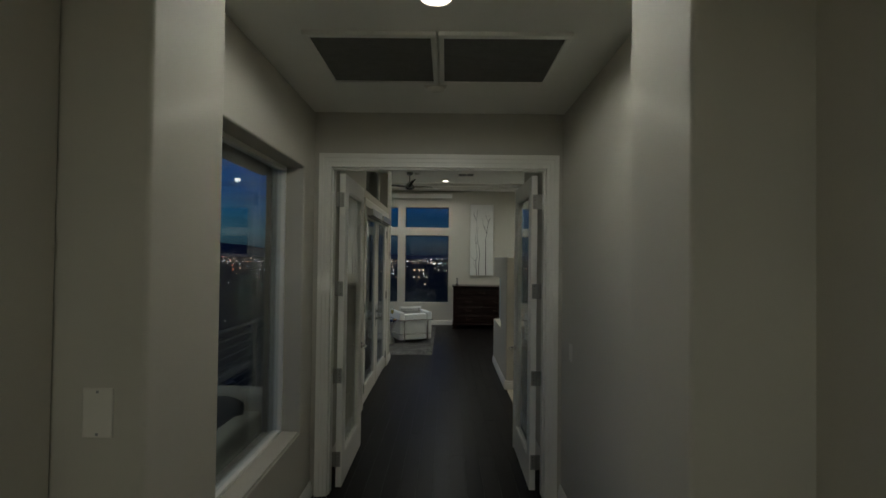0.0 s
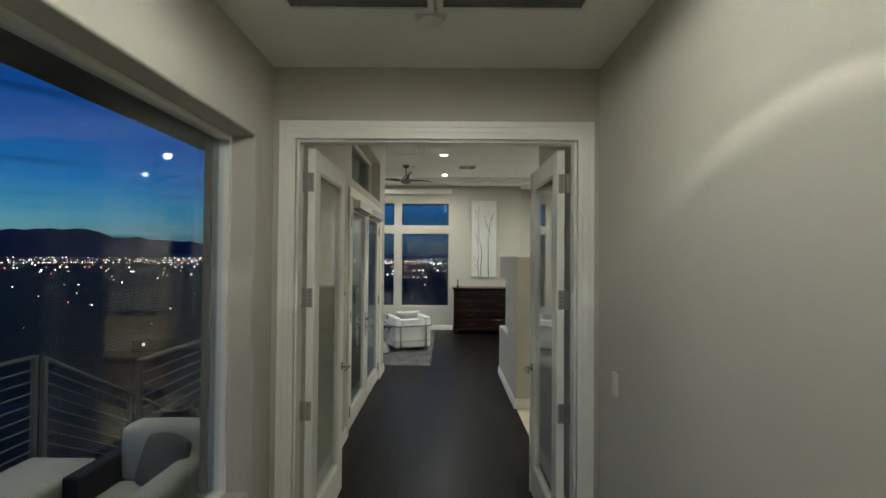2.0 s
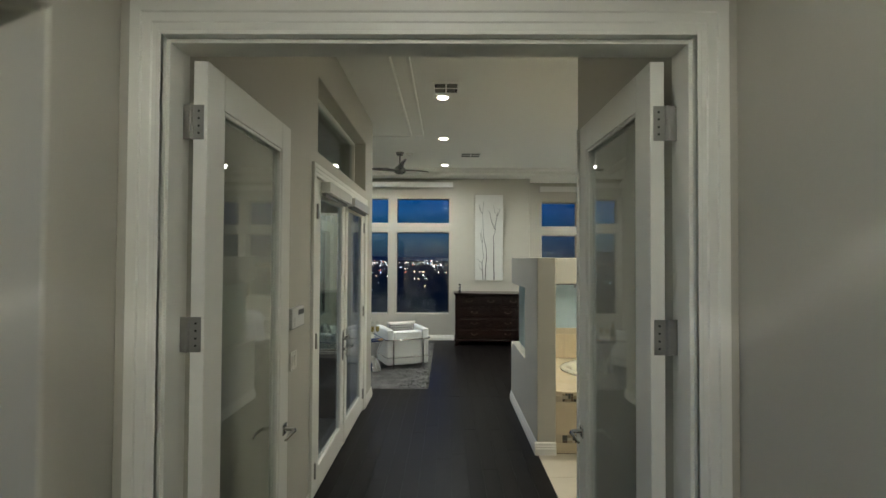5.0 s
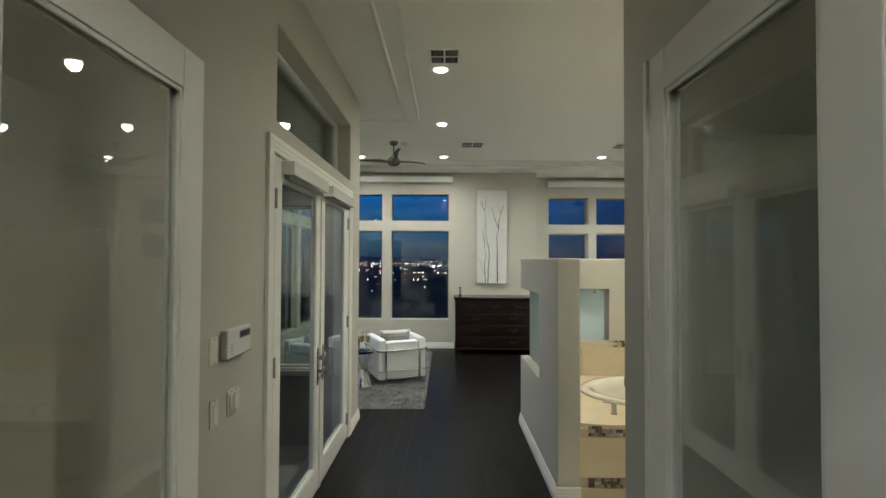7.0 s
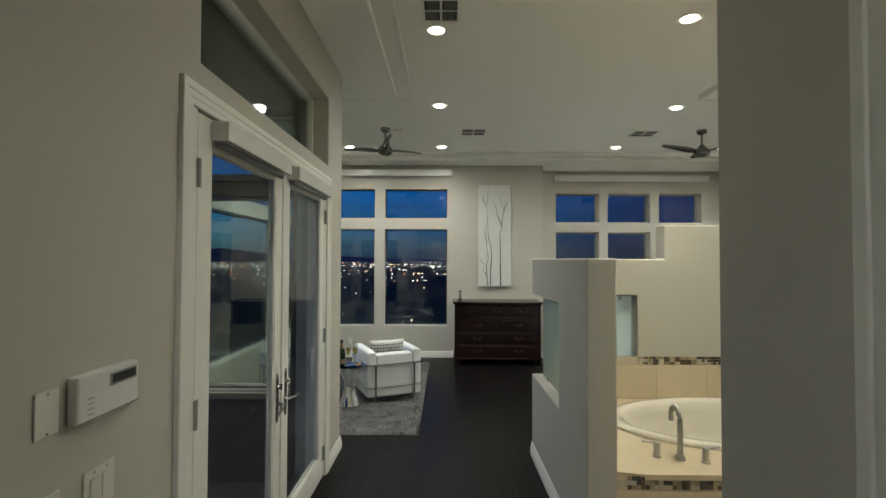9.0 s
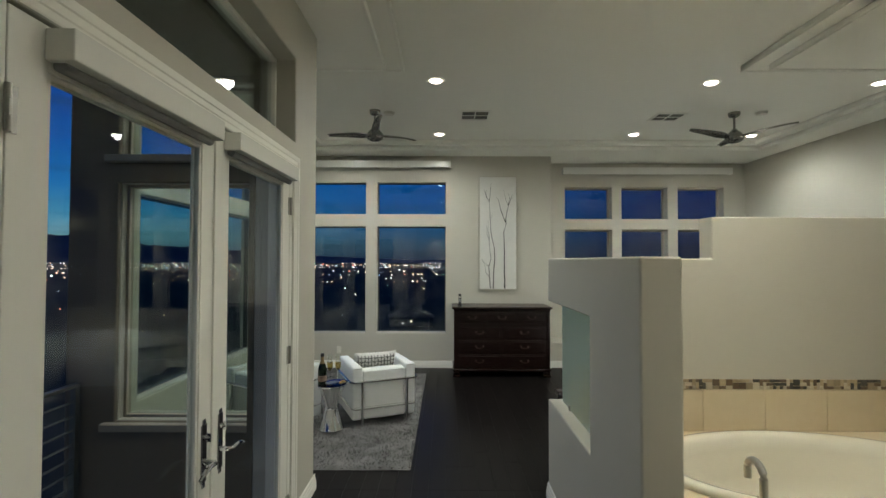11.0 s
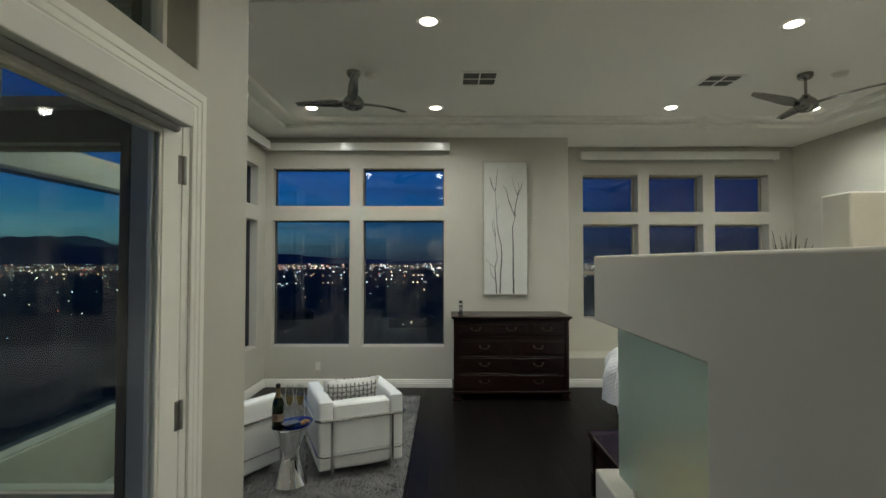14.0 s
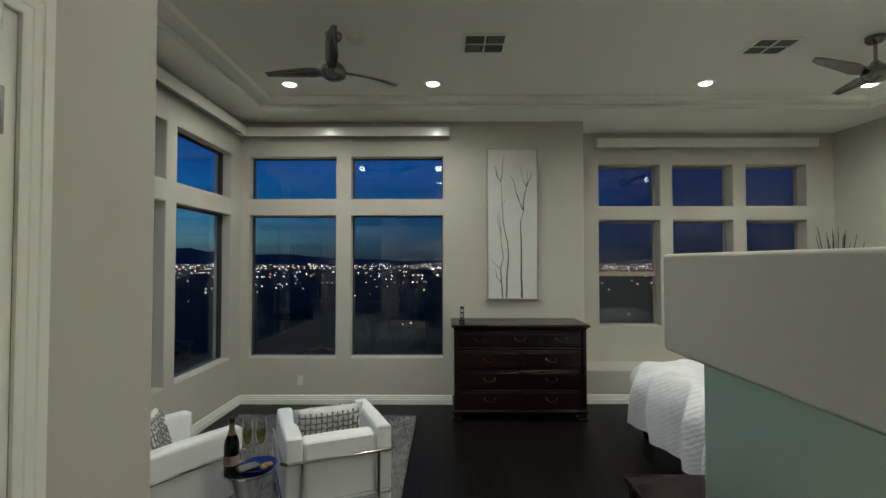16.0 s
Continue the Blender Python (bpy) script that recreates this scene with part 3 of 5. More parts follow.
part("jamb_side", box(-0.825, -0.812, 3.272, 3.43, 0, 2.40, 0.002), M_TRIM, jamb)
part("jamb_side", box(0.757, 0.77, 3.272, 3.43, 0, 2.40, 0.002), M_TRIM, jamb)
part("jamb_head", box(-0.812, 0.757, 3.272, 3.43, 2.388, 2.40, 0.002), M_TRIM, jamb)
part("door_stop", box(-0.812, -0.800, 3.30, 3.375, 0, 2.388, 0.002), M_TRIM, jamb)
part("door_stop", box(0.745, 0.757, 3.30, 3.375, 0, 2.388, 0.002), M_TRIM, jamb)
part("door_stop", box(-0.800, 0.745, 3.30, 3.375, 2.374, 2.388, 0.002), M_TRIM, jamb)


def lever(parent, at, side, along):
    """Chrome lever handle on a leaf face: side is the sign along x, along the sign of the lever's direction in y."""
    x, y, z = at
    h = part("lever_handle", tube([(x, y, z), (x + side * 0.05, y, z), (x + side * 0.058, y + along * 0.02, z), (x + side * 0.058, y + along * 0.07, z + 0.004), (x + side * 0.052, y + along * 0.12, z - 0.006)], 0.009, 10, [0.012, 0.009, 0.009, 0.008, 0.006]), M_CHROME, parent, "chrome lever handle")
    part("rose", box(min(x, x + side * 0.008), max(x, x + side * 0.008), y - 0.026, y + 0.026, z - 0.026, z + 0.026, 0.006), M_CHROME, h)


def glazed_leaf(name, label, x0, x1, y0, y1, z0, z1, stile, top, bottom, glass, group=""):
    """A door leaf standing along y with one large pane."""
    leaf = thing(name, label, "door", group, kind="structure")
    part("stile", box(x0, x1, y0, y0 + stile, z0, z1, 0.003), M_TRIM, leaf)
    part("stile", box(x0, x1, y1 - stile, y1, z0, z1, 0.003), M_TRIM, leaf)
    part("top_rail", box(x0, x1, y0 + stile, y1 - stile, z1 - top, z1, 0.003), M_TRIM, leaf)
    part("bottom_rail", box(x0, x1, y0 + stile, y1 - stile, z0, z0 + bottom, 0.003), M_TRIM, leaf)
    ya, yb, za, zb = y0 + stile, y1 - stile, z0 + bottom, z1 - top
    for xa, xb in ((x0 + 0.004, x0 + 0.014), (x1 - 0.014, x1 - 0.004)):
        part("glazing_bead", box(xa, xb, ya, ya + 0.014, za, zb, 0.003), M_TRIM, leaf)
        part("glazing_bead", box(xa, xb, yb - 0.014, yb, za, zb, 0.003), M_TRIM, leaf)
        part("glazing_bead", box(xa, xb, ya + 0.014, yb - 0.014, zb - 0.014, zb, 0.003), M_TRIM, leaf)
        part("glazing_bead", box(xa, xb, ya + 0.014, yb - 0.014, za, za + 0.014, 0.003), M_TRIM, leaf)
    xm = (x0 + x1) / 2
    p = part("pane", box(xm - 0.003, xm + 0.003, ya, yb, za, zb), glass, leaf, "clear glass pane", smooth=0)
    p.visible_shadow = False
    return leaf


def hinge_on(parent, x, y, z, sx):
    h = part("hinge", box(min(x, x + sx * 0.036), max(x, x + sx * 0.036), y - 0.004, y - 0.001, z - 0.055, z + 0.055, 0.001), M_HINGE, parent, "brushed nickel butt hinge")
    part("knuckle", lathe([(0.007, -0.055), (0.007, 0.055)], 10, (x - sx * 0.006, y - 0.004, z)), M_HINGE, h)
    part("jamb_plate", box(min(x - sx * 0.012, x - sx * 0.037), max(x - sx * 0.012, x - sx * 0.037), y - 0.003, y, z - 0.055, z + 0.055, 0.001), M_HINGE, h)
    for dz in (-0.035, -0.012, 0.012, 0.035):
        b = bmesh.new()
        add_box(b, x + sx * 0.02 - 0.003, x + sx * 0.02 + 0.003, y - 0.0055, y - 0.004, z + dz - 0.003, z + dz + 0.003)
        part("screw", b, M_VENT, h, smooth=0)


DL = glazed_leaf("door_1", "open white double-door leaf with a full glass pane", -0.775, -0.73, 3.385, 4.18, 0.012, 2.357, 0.115, 0.125, 0.22, M_DOORGLASS, "double door leaves")
DR = glazed_leaf("door_2", "open white double-door leaf with a full glass pane and astragal", 0.668, 0.713, 3.385, 4.18, 0.012, 2.357, 0.115, 0.125, 0.22, M_DOORGLASS, "double door leaves")
part("astragal", box(0.66, 0.668, 4.165, 4.19, 0.012, 2.357, 0.002), M_TRIM, DR)
for zz in (2.16, 1.49, 0.84, 0.22):
    hinge_on(DL, -0.775, 3.385, zz, 1)
    hinge_on(DR, 0.713, 3.385, zz, -1)
lever(DL, (-0.73, 4.12, 0.93), 1, -1)
lever(DR, (0.668, 4.12, 0.93), -1, -1)
lever(DL, (-0.775, 4.12, 0.93), -1, -1)

# balcony doors, closed, their faces almost flush with the casing
BD = LP - 0.047
bal_jamb = thing("trim_balcony_jamb", "white painted jamb lining the balcony doorway", "door jamb", kind="structure")
part("jamb_side", box(LP - 0.14, LP - 0.001, 5.2505, 5.300, 0.014, 2.3195, 0.002), M_TRIM, bal_jamb)
part("jamb_side", box(LP - 0.14, LP - 0.001, 7.237, 7.2845, 0.014, 2.3195, 0.002), M_TRIM, bal_jamb)
F1 = glazed_leaf("door_3", "closed white balcony door leaf with a glass pane", BD, LP - 0.002, 5.305, 6.268, 0.015, 2.31, 0.110, 0.115, 0.18, M_PANE, "balcony door leaves")
F2 = glazed_leaf("door_4", "closed white balcony door leaf with a glass pane", BD, LP - 0.002, 6.272, 7.232, 0.015, 2.31, 0.120, 0.115, 0.18, M_PANE, "balcony door leaves")
part("astragal", box(LP - 0.002, LP + 0.008, 6.252, 6.292, 0.015, 2.31, 0.003), M_TRIM, F2)
for zz in (2.07, 1.13, 0.2):
    for lf, yy, sy in ((F1, 5.301, 1), (F2, 7.236, -1)):
        h = part("hinge", box(LP - 0.003, LP + 0.001, min(yy, yy + sy * 0.03), max(yy, yy + sy * 0.03), zz - 0.055, zz + 0.055, 0.001), M_HINGE, lf, "brushed nickel hinge")
        part("knuckle", lathe([(0.007, -0.055), (0.008, -0.053), (0.008, -0.020), (0.007, -0.019), (0.008, -0.018), (0.008, 0.018), (0.007, 0.019), (0.008, 0.020), (0.008, 0.053), (0.007, 0.055)], 12, (LP + 0.006, yy, zz)), M_HINGE, h)


def entry_lever(leaf, y, along, z=0.90):
    """Door set on a balcony leaf: long backplate with stepped ends, thumb turn above and a curved lever."""
    x = LP - 0.002
    bp = box(x, x + 0.007, y - 0.021, y + 0.021, z - 0.085, z + 0.155, 0.003)
    add_box(bp, x, x + 0.007, y - 0.012, y + 0.012, z + 0.155, z + 0.175, 0.003)
    add_box(bp, x, x + 0.007, y - 0.012, y + 0.012, z - 0.105, z - 0.085, 0.003)
    p = part("backplate", bp, M_CHROME, leaf, "chrome door backplate")
    part("lever_handle", tube([(x + 0.006, y, z), (x + 0.045, y, z), (x + 0.056, y + along * 0.012, z), (x + 0.058, y + along * 0.05, z + 0.004), (x + 0.058, y + along * 0.09, z - 0.004), (x + 0.055, y + along * 0.125, z - 0.020)], 0.009, 10, [0.013, 0.010, 0.010, 0.010, 0.009, 0.006]), M_CHROME, p)
    part("thumb_turn", tube([(x + 0.006, y, z + 0.10), (x + 0.022, y, z + 0.10), (x + 0.030, y, z + 0.10)], 0.006, 10, [0.011, 0.009, 0.004]), M_CHROME, p)
    part("thumb_wing", box(x + 0.018, x + 0.034, y - 0.003, y + 0.003, z + 0.082, z + 0.118, 0.002), M_CHROME, p)


entry_lever(F1, 6.195, -1)
entry_lever(F2, 6.335, 1)
for a, b in ((5.40, 6.19), (6.34, 7.17)):
    cassette = thing("blind_cassette", "white roller blind headrail on a balcony door", "window blind", "door blinds")
    part("cover", box(LP - 0.001, LP + 0.075, a, b, 2.22, 2.30, 0.004), M_SATIN, cassette)
    part("roller", tube([(LP + 0.022, a + 0.02, 2.214), (LP + 0.022, b - 0.02, 2.214)], 0.018, 10), M_GREYBAR, cassette)
thr = tagged(part("door_sill", box(LW - 0.22, LP - 0.01, 5.255, 7.28, -0.005, 0.013, 0.003), M_STEEL), "metal threshold under the balcony doors", "threshold", kind="structure")


def window(name, axis, face, out, u0, u1, z0, z1, recess=0.13, label="fixed window with a slim frame", fw=0.028, rail=None, sill=True, fmat=None, double=True, glass=None):
    """A window set in its opening: face is the inner wall face, out the sign pointing outdoors."""
    ob = thing(name, label, "window", kind="structure")
    g = face + out * recess
    fm = fmat or M_TRIM

    def put(nm, ua, ub, wa, wb, za, zb, m, bev=0.003):
        lo, hi = sorted((wa, wb))
        bm = box(ua, ub, lo, hi, za, zb, bev) if axis == "y" else box(lo, hi, ua, ub, za, zb, bev)
        return part(nm, bm, m, ob, smooth=30 if bev else 0)

    put("window_frame", u0, u0 + fw, g - 0.025, g + 0.03, z0, z1, fm)
    put("window_frame", u1 - fw, u1, g - 0.025, g + 0.03, z0, z1, fm)
    put("window_frame", u0 + fw, u1 - fw, g - 0.025, g + 0.03, z1 - fw, z1, fm)
    put("window_frame", u0 + fw, u1 - fw, g - 0.025, g + 0.03, z0, z0 + fw, fm)
    if rail:
        put("meeting_rail", u0 + fw, u1 - fw, g - 0.02, g + 0.02, rail - 0.03, rail + 0.03, fm)
    p = put("pane", u0 + fw, u1 - fw, g, g + 0.006, z0 + fw, z1 - fw, glass or M_PANE, 0)
    p.visible_shadow = False
    if double:
        q = put("outer_pane", u0 + fw, u1 - fw, g + out * 0.016, g + out * 0.020, z0 + fw, z1 - fw, M_PANE, 0)
        q.visible_shadow = False
    if sill:
        put("window_sill", u0 + 0.002, u1 - 0.002, face + out * 0.010, g - out * 0.026, z0, z0 + 0.010, M_WALL, 0.003)
    return ob


M_ALU = mat("dark_bronze_window_frame", (0.10, 0.095, 0.085), 0.4, 0.5, scale=20)
M_TANFRAME = mat("tan_vinyl_window_frame", (0.42, 0.37, 0.29), 0.5, scale=20)
window("window_1", "x", LW, -1, 1.34, 3.03, 0.545, 2.335, 0.15, "large hall picture window with a pale slim frame")
window("window_2", "x", LP, -1, 5.32, 7.335, 2.51, 3.06, 0.16, "transom window over the balcony doors", sill=False)
n = 3
for u0, u1 in ((-2.276, -1.217), (-1.03, 0.087)):
    for z0, z1 in ((0.557, 2.28), (2.475, 3.0)):
        window("window_%d" % n, "y", NORTH, 1, u0, u1, z0, z1, 0.13, "tall view window with a thin bronze frame" if z0 < 1 else "upper view window with a thin bronze frame", 0.014, fmat=M_ALU)
        n += 1
for u0, u1 in ((10.50, 11.60), (8.02, 10.33)):
    for z0, z1 in ((0.60, 2.26), (2.45, 2.98)):
        window("window_%d" % n, "x", WEST, -1, u0, u1, z0, z1, 0.13, "tall west window with a thin bronze frame" if z0 < 1 else "upper west window with a thin bronze frame", 0.014, fmat=M_ALU, double=False)
        n += 1
for u0, u1 in ((-2.26, -1.25),):
    for z0, z1 in ((0.585, 2.28), (2.475, 3.0)):
        window("window_%d" % n, "y", SIT_S, -1, u0, u1, z0, z1, 0.12, "window from the sitting corner to the balcony", 0.02, fmat=M_TANFRAME, double=False, glass=M_TINT)
        n += 1
for u0, u1 in ((2.165, 2.98), (3.153, 3.95), (4.131, 4.925)):
    for z0, z1 in ((0.86, 2.27), (2.45, 3.01)):
        window("window_%d" % n, "y", NORTH2, 1, u0, u1, z0, z1, 0.18, "single-hung window with a tan frame" if z0 < 1 else "small upper window with a tan frame", 0.022, rail=1.55 if z0 < 1 else None, fmat=M_TANFRAME)
        n += 1


def valance(x0, x1, y0, y1, z0, z1, axis):
    v = thing("blind_valance", "long white roller-shade valance above the windows", "window blind", "shade valances")
    if axis == "x":
        part("cover", box(x0, x1, y0, y0 + 0.014, z0, z1, 0.003), M_SATIN, v)
        part("top", box(x0, x1, y0 + 0.014, y1, z1 - 0.014, z1, 0.003), M_SATIN, v)
        for xa in (x0, x1 - 0.012):
            part("end_cap", box(xa, xa + 0.012, y0 + 0.014, y1, z0, z1 - 0.014, 0.002), M_SATIN, v)
        part("roller", tube([(x0 + 0.02, (y0 + y1) / 2, z0 + 0.04), (x1 - 0.02, (y0 + y1) / 2, z0 + 0.04)], 0.028, 12), M_GREYBAR, v)
    else:
        part("cover", box(x1 - 0.014, x1, y0, y1, z0, z1, 0.003), M_SATIN, v)
        part("top", box(x0, x1 - 0.014, y0, y1, z1 - 0.014, z1, 0.003), M_SATIN, v)
        for ya in (y0, y1 - 0.012):
            part("end_cap", box(x0, x1 - 0.014, ya, ya + 0.012, z0, z1 - 0.014, 0.002), M_SATIN, v)
        part("roller", tube([((x0 + x1) / 2, y0 + 0.02, z0 + 0.04), ((x0 + x1) / 2, y1 - 0.02, z0 + 0.04)], 0.028, 12), M_GREYBAR, v)


valance(-2.36, 0.165, 11.75, NORTH, 3.225, 3.335, "x")
valance(2.11, 5.02, 12.30, NORTH2, 3.22, 3.34, "x")
valance(WEST, WEST + 0.12, 8.2, 11.70, 3.225, 3.335, "y")

# ---- bath: low walls, glass, tub ----
wall("wall_pony", "x", 0.838, 1.008, 6.10, 7.737, 0, 1.745, [(6.75, 7.737, 0.715, 1.43)], label="low painted wall screening the bath, with an opening")
wall("wall_tub_back", "y", 7.567, 7.737, 1.008, EAST, 0, 2.04, [(1.008, 1.72, 0.715, 1.43), (1.008, 1.955, 1.745, 2.04)], label="low painted wall behind the bathtub with a raised stretch")
for b, clamps in ((box(0.918, 0.928, 6.77, 7.64, 0.725, 1.42, 0.0015, 1), ((0.923, 6.9, 0.722), (0.923, 7.45, 0.722))), (box(0.935, 1.70, 7.647, 7.657, 0.725, 1.42, 0.0015, 1), ((1.12, 7.652, 0.722), (1.6, 7.652, 0.722), (1.6, 7.652, 1.39)))):
    gp = thing("glass_panel", "frosted green glass panel set in the low bath wall", "glass panel", "bath glass panels")
    part("pane", b, M_FROST, gp)
    for x, y, z in clamps:
        part("glass_clamp", box(x - 0.012, x + 0.012, y - 0.012, y + 0.012, z - 0.006, z + 0.03, 0.003), M_STEEL, gp, "nickel glass clamp")

DECK, DX0, DX1, DY0, DY1 = 0.545, 1.008, 3.2, 6.12, 7.567
deck = thing("tub_deck", "cream marble tub surround with mosaic bands", "tub surround", kind="structure")
TCX, TCY, TA, TB = 2.19, 6.95, 0.93, 0.555


def deck_top():
    """The deck's top with an oval hole for the tub."""
    bm = bmesh.new()
    n = 64
    rings = []
    for z in (DECK, DECK - 0.03):
        inner = [bm.verts.new((TCX + (TA - 0.05) * math.cos(2 * math.pi * i / n), TCY + (TB - 0.05) * math.sin(2 * math.pi * i / n), z)) for i in range(n)]
        outer = []
        for i in range(n):
            c, s = math.cos(2 * math.pi * i / n), math.sin(2 * math.pi * i / n)
            kx = ((DX1 - TCX) if c > 0 else (TCX - DX0)) / max(abs(c), 1e-6)
            ky = ((DY1 - TCY) if s > 0 else (TCY - DY0)) / max(abs(s), 1e-6)
            k = min(kx, ky)
            outer.append(bm.verts.new((TCX + k * c, TCY + k * s, z)))
        rings.append((inner, outer))
    for i in range(n):
        j = (i + 1) % n
        bm.faces.new((rings[0][0][i], rings[0][1][i], rings[0][1][j], rings[0][0][j]))
        bm.faces.new((rings[1][0][i], rings[1][0][j], rings[1][1][j], rings[1][1][i]))
        bm.faces.new((rings[0][1][i], rings[1][1][i], rings[1][1][j], rings[0][1][j]))
        bm.faces.new((rings[0][0][i], rings[0][0][j], rings[1][0][j], rings[1][0][i]))
    bmesh.ops.recalc_face_normals(bm, faces=bm.faces[:])
    return bm


part("deck_slab", deck_top(), M_MARBLE, deck, "polished cream marble deck")
part("front_backing", box(DX0, DX1, DY0 + 0.012, DY0 + 0.08, 0, DECK - 0.031), M_GROUT, deck, smooth=0)
part("wall_backing", box(DX0, EAST, DY1 - 0.010, DY1 - 0.001, DECK + 0.001, 0.905), M_GROUT, deck, smooth=0)
part("side_backing", box(DX0 + 0.001, DX0 + 0.010, DY0 + 0.02, DY1 - 0.011, DECK + 0.001, 0.60), M_MARBLE, deck, smooth=0)


def tub():
    t = thing("bathtub", "glossy white oval drop-in bathtub", "bathtub")
    bm = bmesh.new()
    n = 64
    prof = [(1.0, 0.0), (1.005, 0.018), (0.99, 0.032), (0.955, 0.036), (0.915, 0.030), (0.885, 0.008), (0.86, -0.05), (0.80, -0.22), (0.70, -0.36), (0.50, -0.41), (0.0, -0.415)]
    rings = []
    for k, z in prof[:-1]:
        off = 0.06 * (1 - k)
        rings.append([bm.verts.new((TCX + off + TA * k * math.cos(2 * math.pi * i / n), TCY + (TB - TA * (1 - k) * 0.9) * math.sin(2 * math.pi * i / n) if k > 0.85 else TCY + TB * k * 0.97 * math.sin(2 * math.pi * i / n), DECK + z)) for i in range(n)])
    for a, b in zip(rings, rings[1:]):
        for i in range(n):
            bm.faces.new((a[i], a[(i + 1) % n], b[(i + 1) % n], b[i]))
    bm.faces.new(rings[-1])
    bmesh.ops.recalc_face_normals(bm, faces=bm.faces[:])
    bmesh.ops.reverse_faces(bm, faces=bm.faces[:]) if bm.faces[0].normal.z < -0.5 else None
    part("shell", bm, M_ACRYLIC, t, smooth=60)
    part("drain", lathe([(0.03, 0), (0.03, 0.004), (0.02, 0.006)], 16, (TCX + 0.1, TCY, DECK - 0.41)), M_STEEL, t)
    return t


tub()
fau = thing("tub_faucet", "brushed nickel deck-mounted tub faucet with two lever valves", "faucet")
FX, FY = 1.465, 6.33
part("spout", tube([(FX, FY, DECK), (FX, FY, DECK + 0.21)] + [(FX, FY + 0.055 - 0.055 * math.cos(a), DECK + 0.235 + 0.055 * math.sin(a)) for a in np.linspace(0, math.pi * 0.95, 9)] + [(FX, FY + 0.108, DECK + 0.195)], 0.017, 14), M_STEEL, fau)
part("spout_base", lathe([(0.032, 0), (0.032, 0.012), (0.022, 0.03)], 20, (FX, FY, DECK)), M_STEEL, fau)
for dx, dy, s in ((-0.125, 0.035, -1), (0.125, -0.05, 1)):
    v = part("valve", lathe([(0.026, 0), (0.026, 0.010), (0.02, 0.016), (0.02, 0.085), (0.016, 0.09)], 20, (FX + dx, FY + dy, DECK)), M_STEEL, fau)
    part("lever", tube([(FX + dx, FY + dy, DECK + 0.082), (FX + dx + s * 0.085, FY + dy + 0.01, DECK + 0.09)], 0.007, 8), M_STEEL, v)

# ---- ceiling fixtures ----
def can(x, y, z):
    c = thing("recessed_or_fill_light", "round recessed ceiling downlight, the room's own or added fill, lit", "ceiling light", "recessed lights", (x, y, z))
    part("trim_ring", lathe([(0.062, -0.001), (0.066, -0.007), (0.088, -0.006), (0.094, 0.0)], 28, closed=False), M_TRIM, c)
    part("lens", lathe([(0.001, -0.021), (0.030, -0.019), (0.050, -0.012), (0.064, -0.002)], 28, closed=False), M_LENS, c, "glowing lens")


# Added fill lamps get the same fixture as the room's own.
for x, y, z in CANS + BATH_CANS + BATH_FILL + HALL_CANS + START_FILL + DIM_CANS + BALCONY_CANS:
    can(x, y, z)


M_LOUVRE = mat("grey_register_louvre", (0.20, 0.195, 0.175), 0.5, scale=20)


def vent(x0, x1, y0, y1, z):
    v = thing("ceiling_vent", "white four-way ceiling air register", "air vent", "ceiling vents", ((x0 + x1) / 2, (y0 + y1) / 2, z))
    a, b = (x1 - x0) / 2, (y1 - y0) / 2
    part("backing", box(-a + 0.02, a - 0.02, -b + 0.02, b - 0.02, -0.004, -0.001), M_VENT, v)
    for q in ((-a, a, -b, -b + 0.03), (-a, a, b - 0.03, b), (-a, -a + 0.03, -b + 0.03, b - 0.03), (a - 0.03, a, -b + 0.03, b - 0.03)):
        part("frame", box(*q, -0.012, -0.001, 0.003), M_TRIM, v)
    part("divider", box(-0.008, 0.008, -b + 0.03, b - 0.03, -0.011, -0.004), M_TRIM, v)
    part("divider", box(-a + 0.03, a - 0.03, -0.006, 0.006, -0.0105, -0.004), M_TRIM, v)
    slat_x = box(-0.003, 0.003, -b / 2 + 0.025, b / 2 - 0.025, -0.009, -0.004)
    me = finish(slat_x, "slat", 0)
    me.materials.append(M_LOUVRE)
    m = int((a - 0.05) / 0.017)
    for i in range(m):
        for sx, sy in ((-1, -1), (1, 1)):
            s = new("slat", me)
            s.parent = v
            s.location = (sx * (0.022 + i * 0.017), sy * (b / 2 - 0.005), 0)
    slat_y = finish(box(-a / 2 + 0.025, a / 2 - 0.025, -0.003, 0.003, -0.009, -0.004), "slat", 0)
    slat_y.materials.append(M_LOUVRE)
    m = int((b - 0.05) / 0.017)
    for i in range(m):
        for sx, sy in ((-1, 1), (1, -1)):
            s = new("slat", slat_y)
            s.parent = v
            s.location = (sx * (a / 2 - 0.003), sy * (0.022 + i * 0.017), 0)


vent(-0.13, 0.165, 6.65, 6.98, TRAY)
vent(0.255, 0.63, 9.84, 10.2, TRAY)
vent(2.66, 3.03, 9.92, 10.24, TRAY)


def smoke(x, y, z):
    s = thing("smoke_detector", "round white smoke detector on the ceiling", "smoke detector", "smoke detectors", (x, y, z))
    part("body", lathe([(0.062, 0), (0.062, -0.014), (0.054, -0.028), (0.03, -0.034), (0.001, -0.035)], 28, closed=False), M_PLASTIC, s)
    part("base_ring", lathe([(0.072, 0), (0.07, -0.006), (0.062, -0.007)], 28, closed=False), M_PLASTIC, s)


smoke(-0.045, 2.72, CEIL_HALL)
smoke(-0.61, 9.93, TRAY)
smoke(3.9, 9.9, TRAY)

